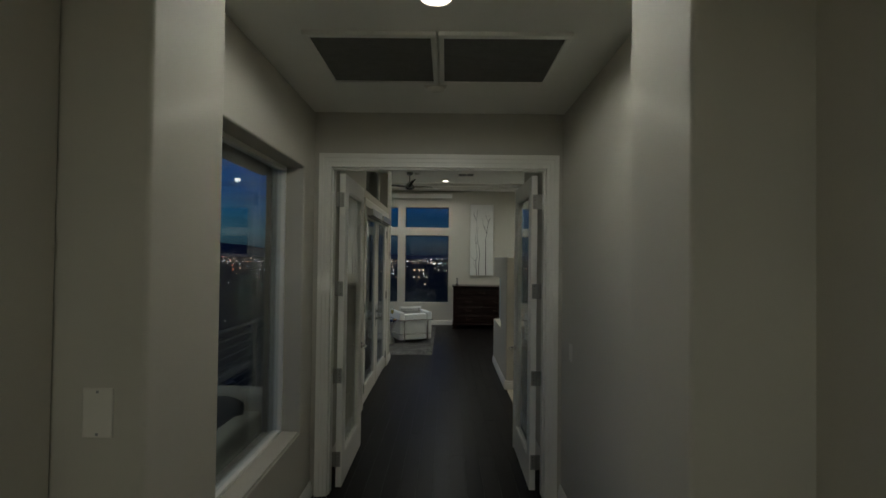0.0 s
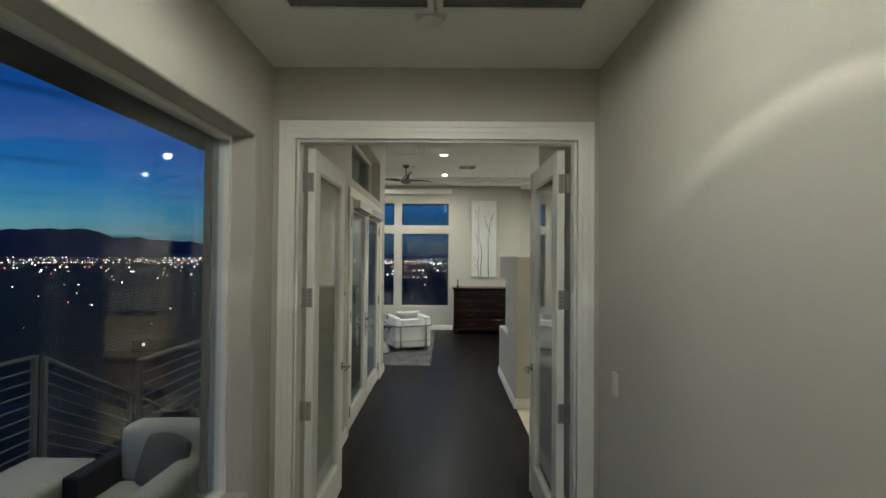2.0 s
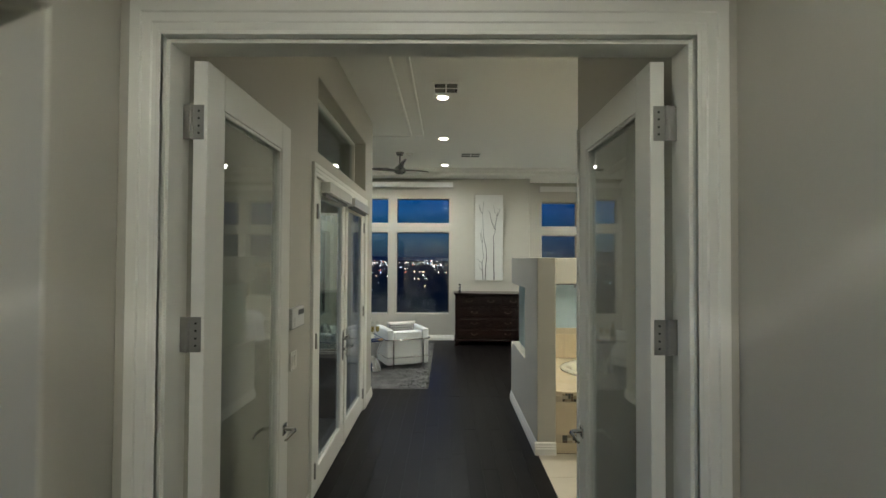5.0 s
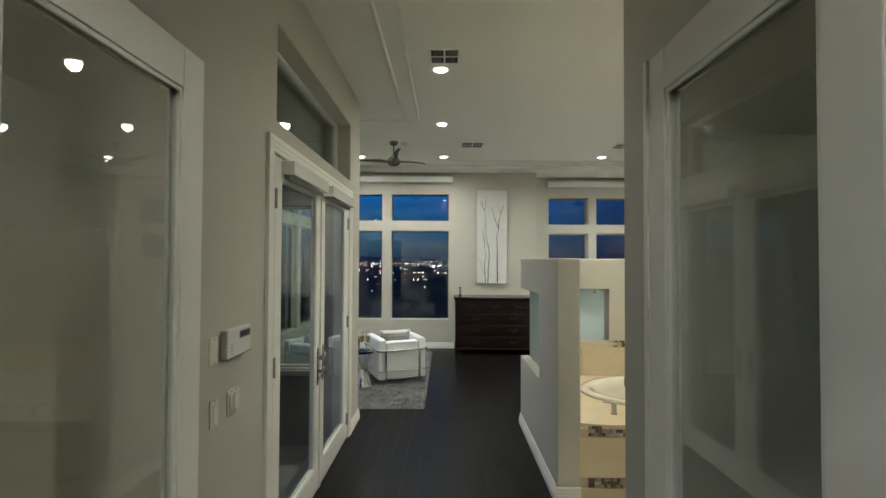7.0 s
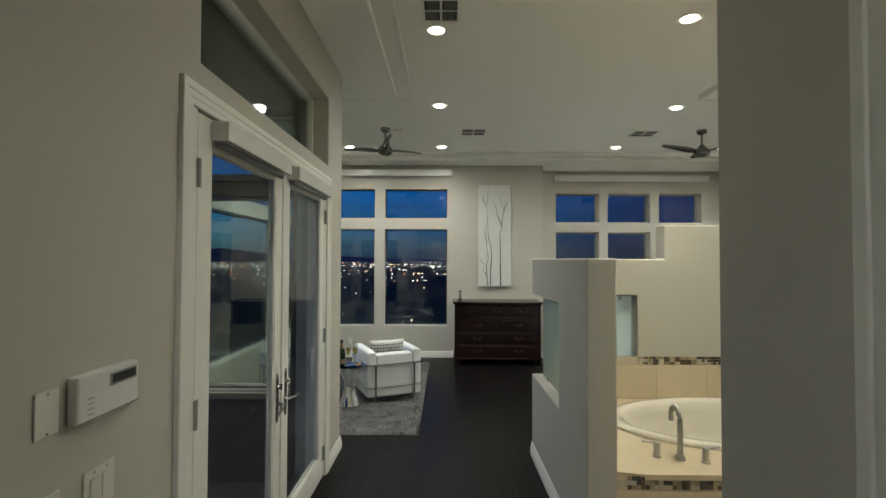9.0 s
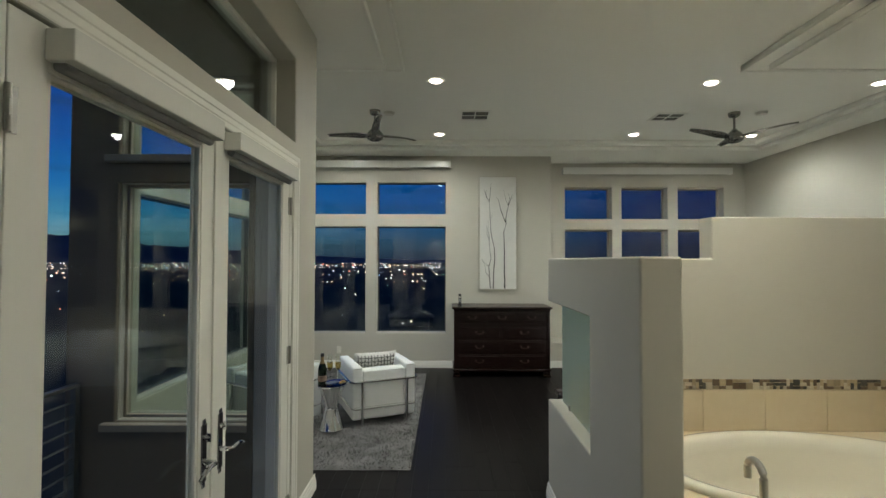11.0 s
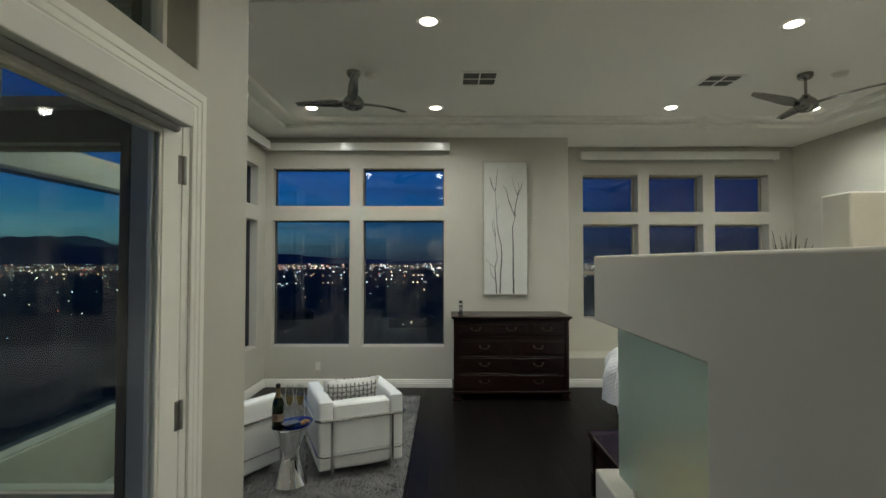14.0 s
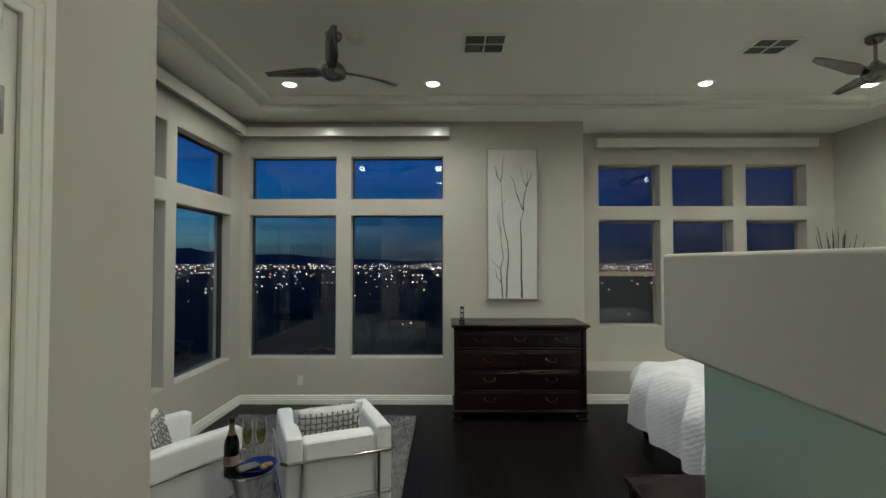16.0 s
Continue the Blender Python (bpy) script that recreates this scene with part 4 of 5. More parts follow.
grille = thing("return_air_grille", "pair of white-framed return air grilles with grey filters", "air grille", at=(-0.022, 2.345, CEIL_HALL))
for s in (-1, 1):
    p = part("filter_panel", box(s * 0.32 - 0.29, s * 0.32 + 0.29, -0.28, 0.28, -0.012, -0.004), M_GRILLE, grille, "grey mesh filter")
    for i in range(26):
        yy = -0.27 + i * 0.0215
        part("slat", box(s * 0.32 - 0.29, s * 0.32 + 0.29, yy, yy + 0.004, -0.0145, -0.0121), M_GRILLE, p, smooth=0)
    for q in ((s * 0.32 - 0.315, s * 0.32 + 0.315, -0.315, -0.28), (s * 0.32 - 0.315, s * 0.32 + 0.315, 0.28, 0.315), (s * 0.32 - 0.315, s * 0.32 - 0.288, -0.28, 0.28), (s * 0.32 + 0.288, s * 0.32 + 0.315, -0.28, 0.28)):
        part("frame", box(*q, -0.022, -0.001, 0.004), M_TRIM, grille)


def fan(x, y, turn):
    f = thing("ceiling_fan", "satin nickel three-blade ceiling fan, standing still", "ceiling fan", "ceiling fans", (x, y, TRAY), turn)
    part("canopy", lathe([(0.066, 0), (0.066, -0.03), (0.05, -0.052), (0.02, -0.06)], 28), M_FAN, f)
    part("downrod", lathe([(0.013, -0.05), (0.013, -0.20), (0.03, -0.205), (0.036, -0.23)], 16), M_FAN, f)
    part("motor_housing", lathe([(0.036, -0.22), (0.075, -0.255), (0.1, -0.29), (0.104, -0.315), (0.09, -0.345), (0.055, -0.365), (0.001, -0.372)], 32, closed=False), M_FAN, f)
    for k in range(3):
        bm = bmesh.new()
        rows = []
        m = 14
        for i in range(m + 1):
            s = i / m
            r = 0.06 + 0.57 * s
            ang = 0.06 * s * s
            wdt = 0.060 * (1 - 0.48 * s) * min(1, 0.42 + 2.2 * s) - 0.008 * max(0, s - 0.85) / 0.15
            tilt = radians(26 - 14 * s)
            z = -0.30 + 0.02 * math.sin(s * 2.2) + 0.03 * s
            row = []
            for j in range(5):
                w = (j / 4 - 0.5) * 2 * wdt
                px, py = r, w * math.cos(tilt)
                ca, sa = math.cos(ang), math.sin(ang)
                row.append(((px * ca - py * sa), (px * sa + py * ca), z + w * math.sin(tilt) + 0.010 * (1 - (2 * j / 4 - 1) ** 2)))
            rows.append(row)
        top = [[bm.verts.new((a, b, c + 0.005)) for a, b, c in r] for r in rows]
        bot = [[bm.verts.new((a, b, c - 0.005)) for a, b, c in r] for r in rows]
        for i in range(m):
            for j in range(4):
                bm.faces.new((top[i][j], top[i + 1][j], top[i + 1][j + 1], top[i][j + 1]))
                bm.faces.new((bot[i][j], bot[i][j + 1], bot[i + 1][j + 1], bot[i + 1][j]))
            for j in (0, 4):
                bm.faces.new((top[i][j], bot[i][j], bot[i + 1][j], top[i + 1][j]))
        for i in (0, m):
            for j in range(4):
                bm.faces.new((top[i][j], top[i][j + 1], bot[i][j + 1], bot[i][j]))
        bmesh.ops.rotate(bm, verts=bm.verts[:], cent=(0, 0, 0), matrix=Matrix.Rotation(2 * math.pi * k / 3, 3, "Z"))
        bmesh.ops.recalc_face_normals(bm, faces=bm.faces[:])
        part("blade", bm, M_FAN, f, smooth=50)


fan(-0.77, 9.85, 40)
fan(3.58, 9.92, 71)

# ---- sitting corner ----
def soft_box(x0, x1, y0, y1, z0, z1, r=0.03, puff=0.012, cuts=6):
    """A stuffed cushion: rounded box, slightly swollen."""
    bm = bmesh.new()
    add_box(bm, x0, x1, y0, y1, z0, z1)
    bmesh.ops.bevel(bm, geom=bm.edges[:], offset=r, segments=3, profile=0.6, affect="EDGES")
    long = [e for e in bm.edges if e.calc_length() > 0.1]
    bmesh.ops.subdivide_edges(bm, edges=long, cuts=cuts, use_grid_fill=True)
    c = Vector(((x0 + x1) / 2, (y0 + y1) / 2, (z0 + z1) / 2))
    h = Vector(((x1 - x0) / 2, (y1 - y0) / 2, (z1 - z0) / 2))
    for v in bm.verts:
        d = v.co - c
        q = [min(1, abs(d[i]) / h[i]) for i in range(3)]
        for i in range(3):
            j, k = (i + 1) % 3, (i + 2) % 3
            v.co[i] += math.copysign(1, d[i]) * puff * q[i] ** 2 * (1 - q[j] ** 2) * (1 - q[k] ** 2)
        v.co += 0.0025 * noise.noise_vector(v.co * 9)
    return bm


def armchair(at, rz, label):
    """A square leather club chair held in a bent chrome tube frame; its front looks along +y."""
    ch = thing("armchair", label, "armchair", "white leather armchairs", at, rz)
    ch.scale.z = 0.94
    W, D = 0.342, 0.345
    aw = 0.110
    part("base_cushion", soft_box(-W + aw, W - aw, -D + 0.1, D - 0.01, 0.06, 0.29, 0.02), M_LEATHER, ch)
    part("seat_cushion", soft_box(-W + aw + 0.004, W - aw - 0.004, -D + 0.15, D, 0.29, 0.41, 0.035, 0.02), M_LEATHER, ch)
    part("backrest", soft_box(-W + aw + 0.002, W - aw - 0.002, -D + 0.015, -D + 0.16, 0.06, 0.595, 0.03, 0.012), M_LEATHER, ch)
    for s in (-1, 1):
        x0, x1 = sorted((s * (W - aw), s * W))
        arm = part("arm_cushion", soft_box(x0, x1, -D + 0.01, D, 0.06, 0.635, 0.028, 0.008), M_LEATHER, ch)
        part("seam", tube([((x0 + x1) / 2 - aw / 2 + 0.018, -D + 0.012, 0.617), ((x0 + x1) / 2 + aw / 2 - 0.018, -D + 0.012, 0.617)], 0.003, 6), M_SEAM, arm)
    for s in (-1, 1):
        part("seam", tube([(s * (W - aw), -D + 0.006, 0.07), (s * (W - aw), -D + 0.006, 0.58)], 0.0035, 6), M_SEAM, ch)
    part("seam", tube([(-W + aw + 0.03, -D + 0.012, 0.578), (W - aw - 0.03, -D + 0.012, 0.578)], 0.003, 6), M_SEAM, ch)
    part("seam", tube([(-W + 0.02, -D + 0.005, 0.20), (W - 0.02, -D + 0.005, 0.20)], 0.003, 6), M_SEAM, ch)
    # chrome frame: top rail, low rail and four legs
    o = 0.016
    top = [(-W - o, D, 0.475), (-W - o, -D + 0.03, 0.475), (-W - o + 0.03, -D - o + 0.01, 0.475), (W + o - 0.03, -D - o + 0.01, 0.475), (W + o, -D + 0.03, 0.475), (W + o, D, 0.475)]
    part("top_rail", tube(top, 0.013, 12), M_CHROME, ch, "bent chrome tube")
    low = [(-W - o + 0.01, D - 0.02, 0.185), (-W - o + 0.01, -D + 0.03, 0.185), (-W - o + 0.04, -D - o + 0.004, 0.185), (W + o - 0.04, -D - o + 0.004, 0.185), (W + o - 0.01, -D + 0.03, 0.185), (W + o - 0.01, D - 0.02, 0.185)]
    part("low_rail", tube(low, 0.008, 8), M_CHROME, ch)
    for x in (-W + aw * 0.9, W - aw * 0.9):
        part("leg", tube([(x, -D - o + 0.008, 0.0), (x, -D - o + 0.008, 0.475)], 0.014, 12), M_CHROME, ch, "chrome tube leg")
    for x in (-W - o, W + o):
        part("leg", tube([(x, D - 0.03, 0.0), (x, D - 0.03, 0.475)], 0.014, 12), M_CHROME, ch, "chrome tube leg")
    return ch


RUG_Z = 0.03
armchair((-0.69, 9.517, RUG_Z), 24, "white leather club armchair in a chrome tube frame on the rug")
armchair((-1.70, 9.20, RUG_Z), -31, "white leather club armchair in a chrome frame beside the chrome table")


def pillow(at, rz, tilt, w, h, label):
    p = thing("throw_pillow", label, "pillow", "throw pillows", at, rz)
    bm = bmesh.new()
    n = 16
    sides = []
    for s in (-1, 1):
        grid = []
        for i in range(n + 1):
            row = []
            for j in range(n + 1):
                u, v = i / n * 2 - 1, j / n * 2 - 1
                t = 0.075 * ((1 - u ** 4) * (1 - v ** 4)) ** 0.55
                pin = 1 - 0.06 * (1 - u * u) * v * v - 0.06 * (1 - v * v) * u * u
                row.append(bm.verts.new((u * w / 2 * pin, s * t + 0.006 * noise.noise(Vector((u * 3, v * 3, s))), v * h / 2 * pin)))
            grid.append(row)
        sides.append(grid)
        for i in range(n):
            for j in range(n):
                f = (grid[i][j], grid[i + 1][j], grid[i + 1][j + 1], grid[i][j + 1])
                bm.faces.new(f if s < 0 else f[::-1])
    bmesh.ops.remove_doubles(bm, verts=bm.verts[:], dist=0.004)
    cov = part("cover", bm, M_BASKET, p, "pale woven cover", smooth=60)
    # dark bands woven across it, on both faces
    rot = Matrix.Rotation(radians(tilt), 4, "X")
    cov.matrix_basis = rot
    for k, sd in [(k, sd) for k in range(1, 13) for sd in (-1, 1)]:
        for ax in (0, 1):
            if ax and k > 8:
                continue
            q = -1 + 2 * k / (13 if ax == 0 else 9)
            pts = []
            for i in range(15):
                r = -0.9 + 1.8 * i / 14
                u, v = (q, r) if ax == 0 else (r, q)
                pin = 1 - 0.06 * (1 - u * u) * v * v - 0.06 * (1 - v * v) * u * u
                t = 0.075 * ((1 - u ** 4) * (1 - v ** 4)) ** 0.55
                pts.append((u * w / 2 * pin, sd * (t + 0.001), v * h / 2 * pin))
            b = part("stripe", tube(pts, 0.008, 5, [0.0025 + 0.006 * ((i + k) % 2) for i in range(15)]), M_DARKYARN, cov, "dark grey woven band")
    return p


pillow((-0.705, 9.47, 0.548), 24, 14, 0.48, 0.37, "grey and white woven pillow on an armchair")
pillow((-1.86, 9.36, 0.515), -75, 16, 0.40, 0.34, "grey and white striped pillow on an armchair")

# hourglass table with drinks
TX, TY, TZ = -1.065, 9.02, 0.45 + RUG_Z
table = thing("side_table", "polished chrome hourglass side table on the rug", "side table", at=(TX, TY, RUG_Z))
part("body", lathe([(0.125, 0.0), (0.128, 0.012), (0.115, 0.04), (0.088, 0.11), (0.066, 0.19), (0.061, 0.235), (0.068, 0.28), (0.10, 0.36), (0.132, 0.418), (0.142, 0.435)], 12), M_CHROME, table)
part("tabletop", lathe([(0.142, 0.435), (0.15, 0.438), (0.15, 0.447), (0.146, 0.45)], 40), M_CHROME, table)
tray = thing("serving_tray", "round cobalt blue tray on the chrome table", "tray", at=(TX + 0.045, TY + 0.025, TZ))
part("dish", lathe([(0.085, 0.0), (0.10, 0.003), (0.11, 0.016), (0.113, 0.016), (0.103, 0.006), (0.001, 0.004)], 36), M_BLUE, tray)
bottle = thing("champagne_bottle", "dark green champagne bottle with gold foil neck", "bottle", at=(TX - 0.085, TY - 0.045, TZ))
part("glass_body", lathe([(0.040, 0.0), (0.043, 0.008), (0.043, 0.15), (0.038, 0.185), (0.022, 0.225), (0.016, 0.25)], 28), M_BOTTLE, bottle)
part("foil", lathe([(0.026, 0.215), (0.0225, 0.225), (0.0165, 0.250), (0.016, 0.285)], 24, closed=False), M_GOLD, bottle, "gold foil")
part("cap", lathe([(0.016, 0.284), (0.0185, 0.29), (0.0185, 0.312), (0.012, 0.318)], 24), M_BLACK, bottle, "black cap")
part("paper_label", lathe([(0.0436, 0.045), (0.0436, 0.10)], 28, closed=False), M_LABEL, bottle, "cream paper label")
for k in range(3):
    part("print_bar", box(-0.014, 0.014, -0.0446, -0.0437, 0.058 + k * 0.013, 0.063 + k * 0.013), M_BRASS, bottle, smooth=0)
for dx, dy in ((-0.03, 0.045), (0.05, 0.06)):
    g = thing("champagne_flute", "champagne flute half full of pale wine", "glass", "champagne flutes", (TX + dx, TY + dy, TZ + 0.005))
    part("bowl", lathe([(0.0045, 0.1121), (0.018, 0.120), (0.0295, 0.150), (0.0325, 0.195), (0.0268, 0.2773), (0.0256, 0.2773), (0.0313, 0.195), (0.0283, 0.151), (0.017, 0.1225), (0.0011, 0.119)], 24, closed=False), M_FLUTE, g)
    part("stem", lathe([(0.0364, 0.0000), (0.0336, 0.0035), (0.0067, 0.0094), (0.0043, 0.0354), (0.0045, 0.1133)], 20), M_FLUTE, g)
    part("wine", lathe([(0.001, 0.1205), (0.0165, 0.124), (0.0275, 0.152), (0.0305, 0.200), (0.0011, 0.2005)], 20, closed=False), M_WINE, g)
tablet = thing("tablet", "small dark tablet lying on the blue tray", "tablet", at=(TX + 0.01, TY - 0.04, TZ + 0.019), rz=48)
part("body", box(-0.065, 0.065, -0.045, 0.045, 0, 0.008, 0.003), M_BLACK, tablet)
part("screen", box(-0.055, 0.055, -0.037, 0.037, 0.0081, 0.009), M_SCREEN, tablet, smooth=0)
snack = thing("pastry", "small golden pastries on the blue tray", "food", at=(TX + 0.105, TY + 0.0, TZ + 0.006))
random.seed(4)
for k in range(5):
    bm = bmesh.new()
    bmesh.ops.create_icosphere(bm, subdivisions=2, radius=0.017)
    for v in bm.verts:
        v.co += 0.004 * noise.noise_vector(v.co * 60 + Vector((k, 0, 0)))
        v.co.z *= 0.7
    bmesh.ops.translate(bm, verts=bm.verts[:], vec=(random.uniform(-0.02, 0.02), random.uniform(-0.03, 0.03), 0.012 + 0.014 * (k == 4)))
    part("bun", bm, M_SNACK, snack, smooth=60)

# shag rug
RX0, RX1, RY0, RY1 = -2.17, -0.205, 8.15, 11.42
rug = thing("rug", "thick grey shag rug on the dark floor", "rug")
bm = bmesh.new()
nx, ny = 70, 116
grid = [[bm.verts.new((RX0 + (RX1 - RX0) * i / nx, RY0 + (RY1 - RY0) * j / ny, 0.0)) for j in range(ny + 1)] for i in range(nx + 1)]
for i in range(nx + 1):
    for j in range(ny + 1):
        v = grid[i][j]
        edge = min(i, nx - i, j, ny - j) == 0
        v.co.x += 0.006 * noise.noise(v.co * 9)
        v.co.y += 0.006 * noise.noise(v.co * 9 + Vector((7, 1, 0)))
        v.co.z = 0.004 if edge else 0.020 + 0.007 * noise.noise(v.co * 14)
for i in range(nx):
    for j in range(ny):
        bm.faces.new((grid[i][j], grid[i + 1][j], grid[i + 1][j + 1], grid[i][j + 1]))
part("backing", bm, M_RUG, rug, smooth=60)
rng = np.random.default_rng(3)
NT = 30000
bx, by = rng.uniform(RX0, RX1, NT), rng.uniform(RY0, RY1, NT)
ang, ln, wd, lean = rng.uniform(0, 6.283, NT), rng.uniform(0.018, 0.036, NT), rng.uniform(0.003, 0.006, NT), rng.uniform(0.3, 1.2, NT)
lean_dir = 1.6 * np.sin(bx * 5 + np.cos(by * 4) * 2) + 1.4 * np.cos(by * 6 + bx * 3) + rng.normal(0, 0.7, NT)
co = np.zeros((NT * 3, 3))
ca, sa = np.cos(ang), np.sin(ang)
co[0::3] = np.stack([bx - ca * wd, by - sa * wd, np.full(NT, 0.012)], 1)
co[1::3] = np.stack([bx + ca * wd, by + sa * wd, np.full(NT, 0.012)], 1)
co[2::3] = np.stack([bx + np.cos(lean_dir) * ln * lean * 0.8, by + np.sin(lean_dir) * ln * lean * 0.8, 0.014 + ln * 0.8], 1)
me = bpy.data.meshes.new("pile")
me.from_pydata(co.tolist(), [], np.arange(NT * 3).reshape(-1, 3).tolist())
me.materials.append(M_RUG)
pile = new("shag_pile", me)
pile.parent = rug
tagged(pile, "shaggy grey yarn tufts", kind="stuff")

# ---- dresser, art, telephone ----
def dresser():
    d = thing("dresser", "dark espresso wooden dresser with nine drawers and bail pulls", "dresser", at=(0.925, 11.26, 0))
    W, DP = 0.715, 0.56
    part("body", box(-W + 0.02, W - 0.02, 0.02, DP, 0.10, 0.99, 0.003), M_ESPRESSO, d)
    part("top_moulding", box(-W - 0.005, W + 0.005, -0.03, DP + 0.003, 0.985, 1.008, 0.008), M_ESPRESSO, d)
    part("top", box(-W - 0.028, W + 0.028, -0.06, DP + 0.006, 1.009, 1.042, 0.012, 3), M_ESPRESSO, d)
    part("waist_moulding", box(-W, W, -0.008, 0.019, 0.772, 0.79, 0.006), M_ESPRESSO, d)
    part("base_moulding", box(-W - 0.012, W + 0.012, -0.022, DP + 0.002, 0.085, 0.125, 0.012, 3), M_ESPRESSO, d)
    for s in (-1, 1):
        part("corner_post", box(min(s * W, s * (W - 0.045)), max(s * W, s * (W - 0.045)), -0.004, 0.019, 0.126, 0.984, 0.008), M_ESPRESSO, d)
        for yy in (-0.02, DP - 0.1):
            f = bmesh.new()
            add_box(f, min(s * (W + 0.01), s * (W - 0.10)), max(s * (W + 0.01), s * (W - 0.10)), yy, yy + 0.1, 0.0, 0.032, 0.008)
            add_box(f, min(s * (W - 0.002), s * (W - 0.085)), max(s * (W - 0.002), s * (W - 0.085)), yy + 0.008, yy + 0.09, 0.03, 0.086, 0.012)
            part("bracket_foot", f, M_ESPRESSO, d)

    def drawer(x0, x1, z0, z1):
        dr = part("drawer", box(x0, x1, -0.004, 0.019, z0, z1, 0.005), M_ESPRESSO, d)
        part("raised_panel", box(x0 + 0.022, x1 - 0.022, -0.011, -0.0035, z0 + 0.022, z1 - 0.022, 0.006), M_ESPRESSO, dr)
        xm, zm = (x0 + x1) / 2, (z0 + z1) / 2 + 0.012
        pts = [(xm + 0.052 * math.cos(a) * (1.05), -0.028, zm - 0.030 * math.sin(a)) for a in np.linspace(math.pi, 0, 11)]
        h = part("bail_pull", tube([(xm - 0.0546, -0.012, zm)] + pts + [(xm + 0.0546, -0.012, zm)], 0.0042, 8), M_BRASS, dr, "dark brass bail pull")
        for s in (-1, 1):
            part("rosette", lathe([(0.012, 0), (0.012, 0.004), (0.006, 0.012)], 14), M_BRASS, h).matrix_basis = pose(xm + s * 0.0546, -0.011, zm, 90)

    c = W - 0.055
    for k in range(3):
        w = 2 * c / 3
        drawer(-c + k * w + 0.006, -c + (k + 1) * w - 0.006, 0.80, 0.962)
    for r in range(3):
        z0 = 0.135 + r * 0.212
        drawer(-c + 0.006, -0.012, z0, z0 + 0.2)
        drawer(0.012, c - 0.006, z0, z0 + 0.2)
    return d


dresser()
art = thing("wall_art", "tall white canvas with painted bare branches in a slim frame", "painting", at=(0.931, NORTH, 1.261))
AW, AH = 0.309, 1.836
part("canvas", box(-AW + 0.014, AW - 0.014, -0.034, -0.004, 0.014, AH - 0.014), M_CANVAS, art, smooth=0)
for q in ((-AW, -AW + 0.013, 0, AH), (AW - 0.013, AW, 0, AH), (-AW + 0.013, AW - 0.013, 0, 0.013), (-AW + 0.013, AW - 0.013, AH - 0.013, AH)):
    part("frame", box(q[0], q[1], -0.045, -0.002, q[2], q[3], 0.002), M_SILVER, art)


def branch(pts, w, m):
    """A flat brush stroke that tapers along its way."""
    bm = bmesh.new()
    prev = None
    k = 8
    p = []
    for (xa, za), (xb, zb) in zip(pts, pts[1:]):
        for i in range(k):
            s = i / k
            p.append(Vector((xa + (xb - xa) * s + 0.006 * noise.noise(Vector((xa * 9, (za + (zb - za) * s) * 9, 1))), -0.0348, za + (zb - za) * s)))
    p.append(Vector((pts[-1][0], -0.0348, pts[-1][1])))
    for i, c in enumerate(p):
        d = (p[min(i + 1, len(p) - 1)] - p[max(i - 1, 0)]).normalized()
        nrm = Vector((d.z, 0, -d.x))
        ww = 1.25 * w * (1 - 0.75 * i / len(p)) * (1 + 0.3 * noise.noise(c * 30))
        a, b = bm.verts.new(c - nrm * ww), bm.verts.new(c + nrm * ww)
        if prev:
            bm.faces.new((prev[0], prev[1], b, a))
        prev = (a, b)
    bmesh.ops.recalc_face_normals(bm, faces=bm.faces[:])
    part("brush_stroke", bm, m, art, smooth=0)


# a pale tree of two stems beside a darker one, as (across, up) in hundredths of a metre
PALE_TREE = [(9, [(-12, 2), (-14, 22), (-15, 37), (-11, 50), (-13, 63), (-14, 72)]), (5, [(-14, 72), (-14, 84), (-16, 98), (-15.5, 111)]), (10, [(-7.6, 2), (-7, 28), (-5.3, 51), (-6, 67), (-10, 84), (-12, 101), (-13, 125), (-14, 142)]),
             (5, [(-14, 142), (-19, 150), (-22.5, 163)]), (5, [(-14, 142), (-12, 160), (-11, 172)]), (4, [(-18, 148), (-20, 158), (-19, 162)]), (5, [(-14.5, 21), (-19.7, 27), (-21.5, 40)]),
             (4, [(-14.7, 37), (-22, 43), (-26.7, 49)]), (5, [(-13.8, 79), (-17.6, 90), (-18.2, 104)]), (3, [(-13, 112), (-9.7, 119), (-8.5, 123)])]
DARK_TREE = [(12, [(11, 2), (10.3, 28), (10.3, 63), (9.4, 92), (13.5, 107)]), (7, [(13.5, 107), (12.6, 116), (16.7, 136), (22, 148), (23, 154)]), (4, [(16.7, 136), (13, 145), (9, 161)]), (4, [(16.7, 136), (19, 148), (17.4, 155)]),
             (6, [(13.5, 107), (9, 116), (4.4, 130), (1, 145), (-3.8, 150)]), (4, [(9, 116), (6.8, 125), (2.4, 136)])]
for tree, m in ((PALE_TREE, M_GREYINK), (DARK_TREE, M_INK)):
    for w, pts in tree:
        branch([(a / 100, b / 100) for a, b in pts], w / 1250, m)

phone = thing("cordless_phone", "black and silver cordless telephone in its cradle on the dresser", "telephone", at=(0.305, 11.45, 1.042), rz=-10)
part("cradle", box(-0.035, 0.035, -0.04, 0.04, 0, 0.03, 0.01), M_BLACK, phone)
hs = part("handset", box(-0.022, 0.022, -0.014, 0.014, 0.02, 0.175, 0.009), M_BLACK, phone)
part("display", box(-0.016, 0.016, -0.0155, -0.0138, 0.115, 0.145), M_SILVER, hs, "pale display", smooth=0)
part("keypad", box(-0.016, 0.016, -0.0155, -0.0138, 0.05, 0.10), M_GREYBAR, hs, smooth=0)

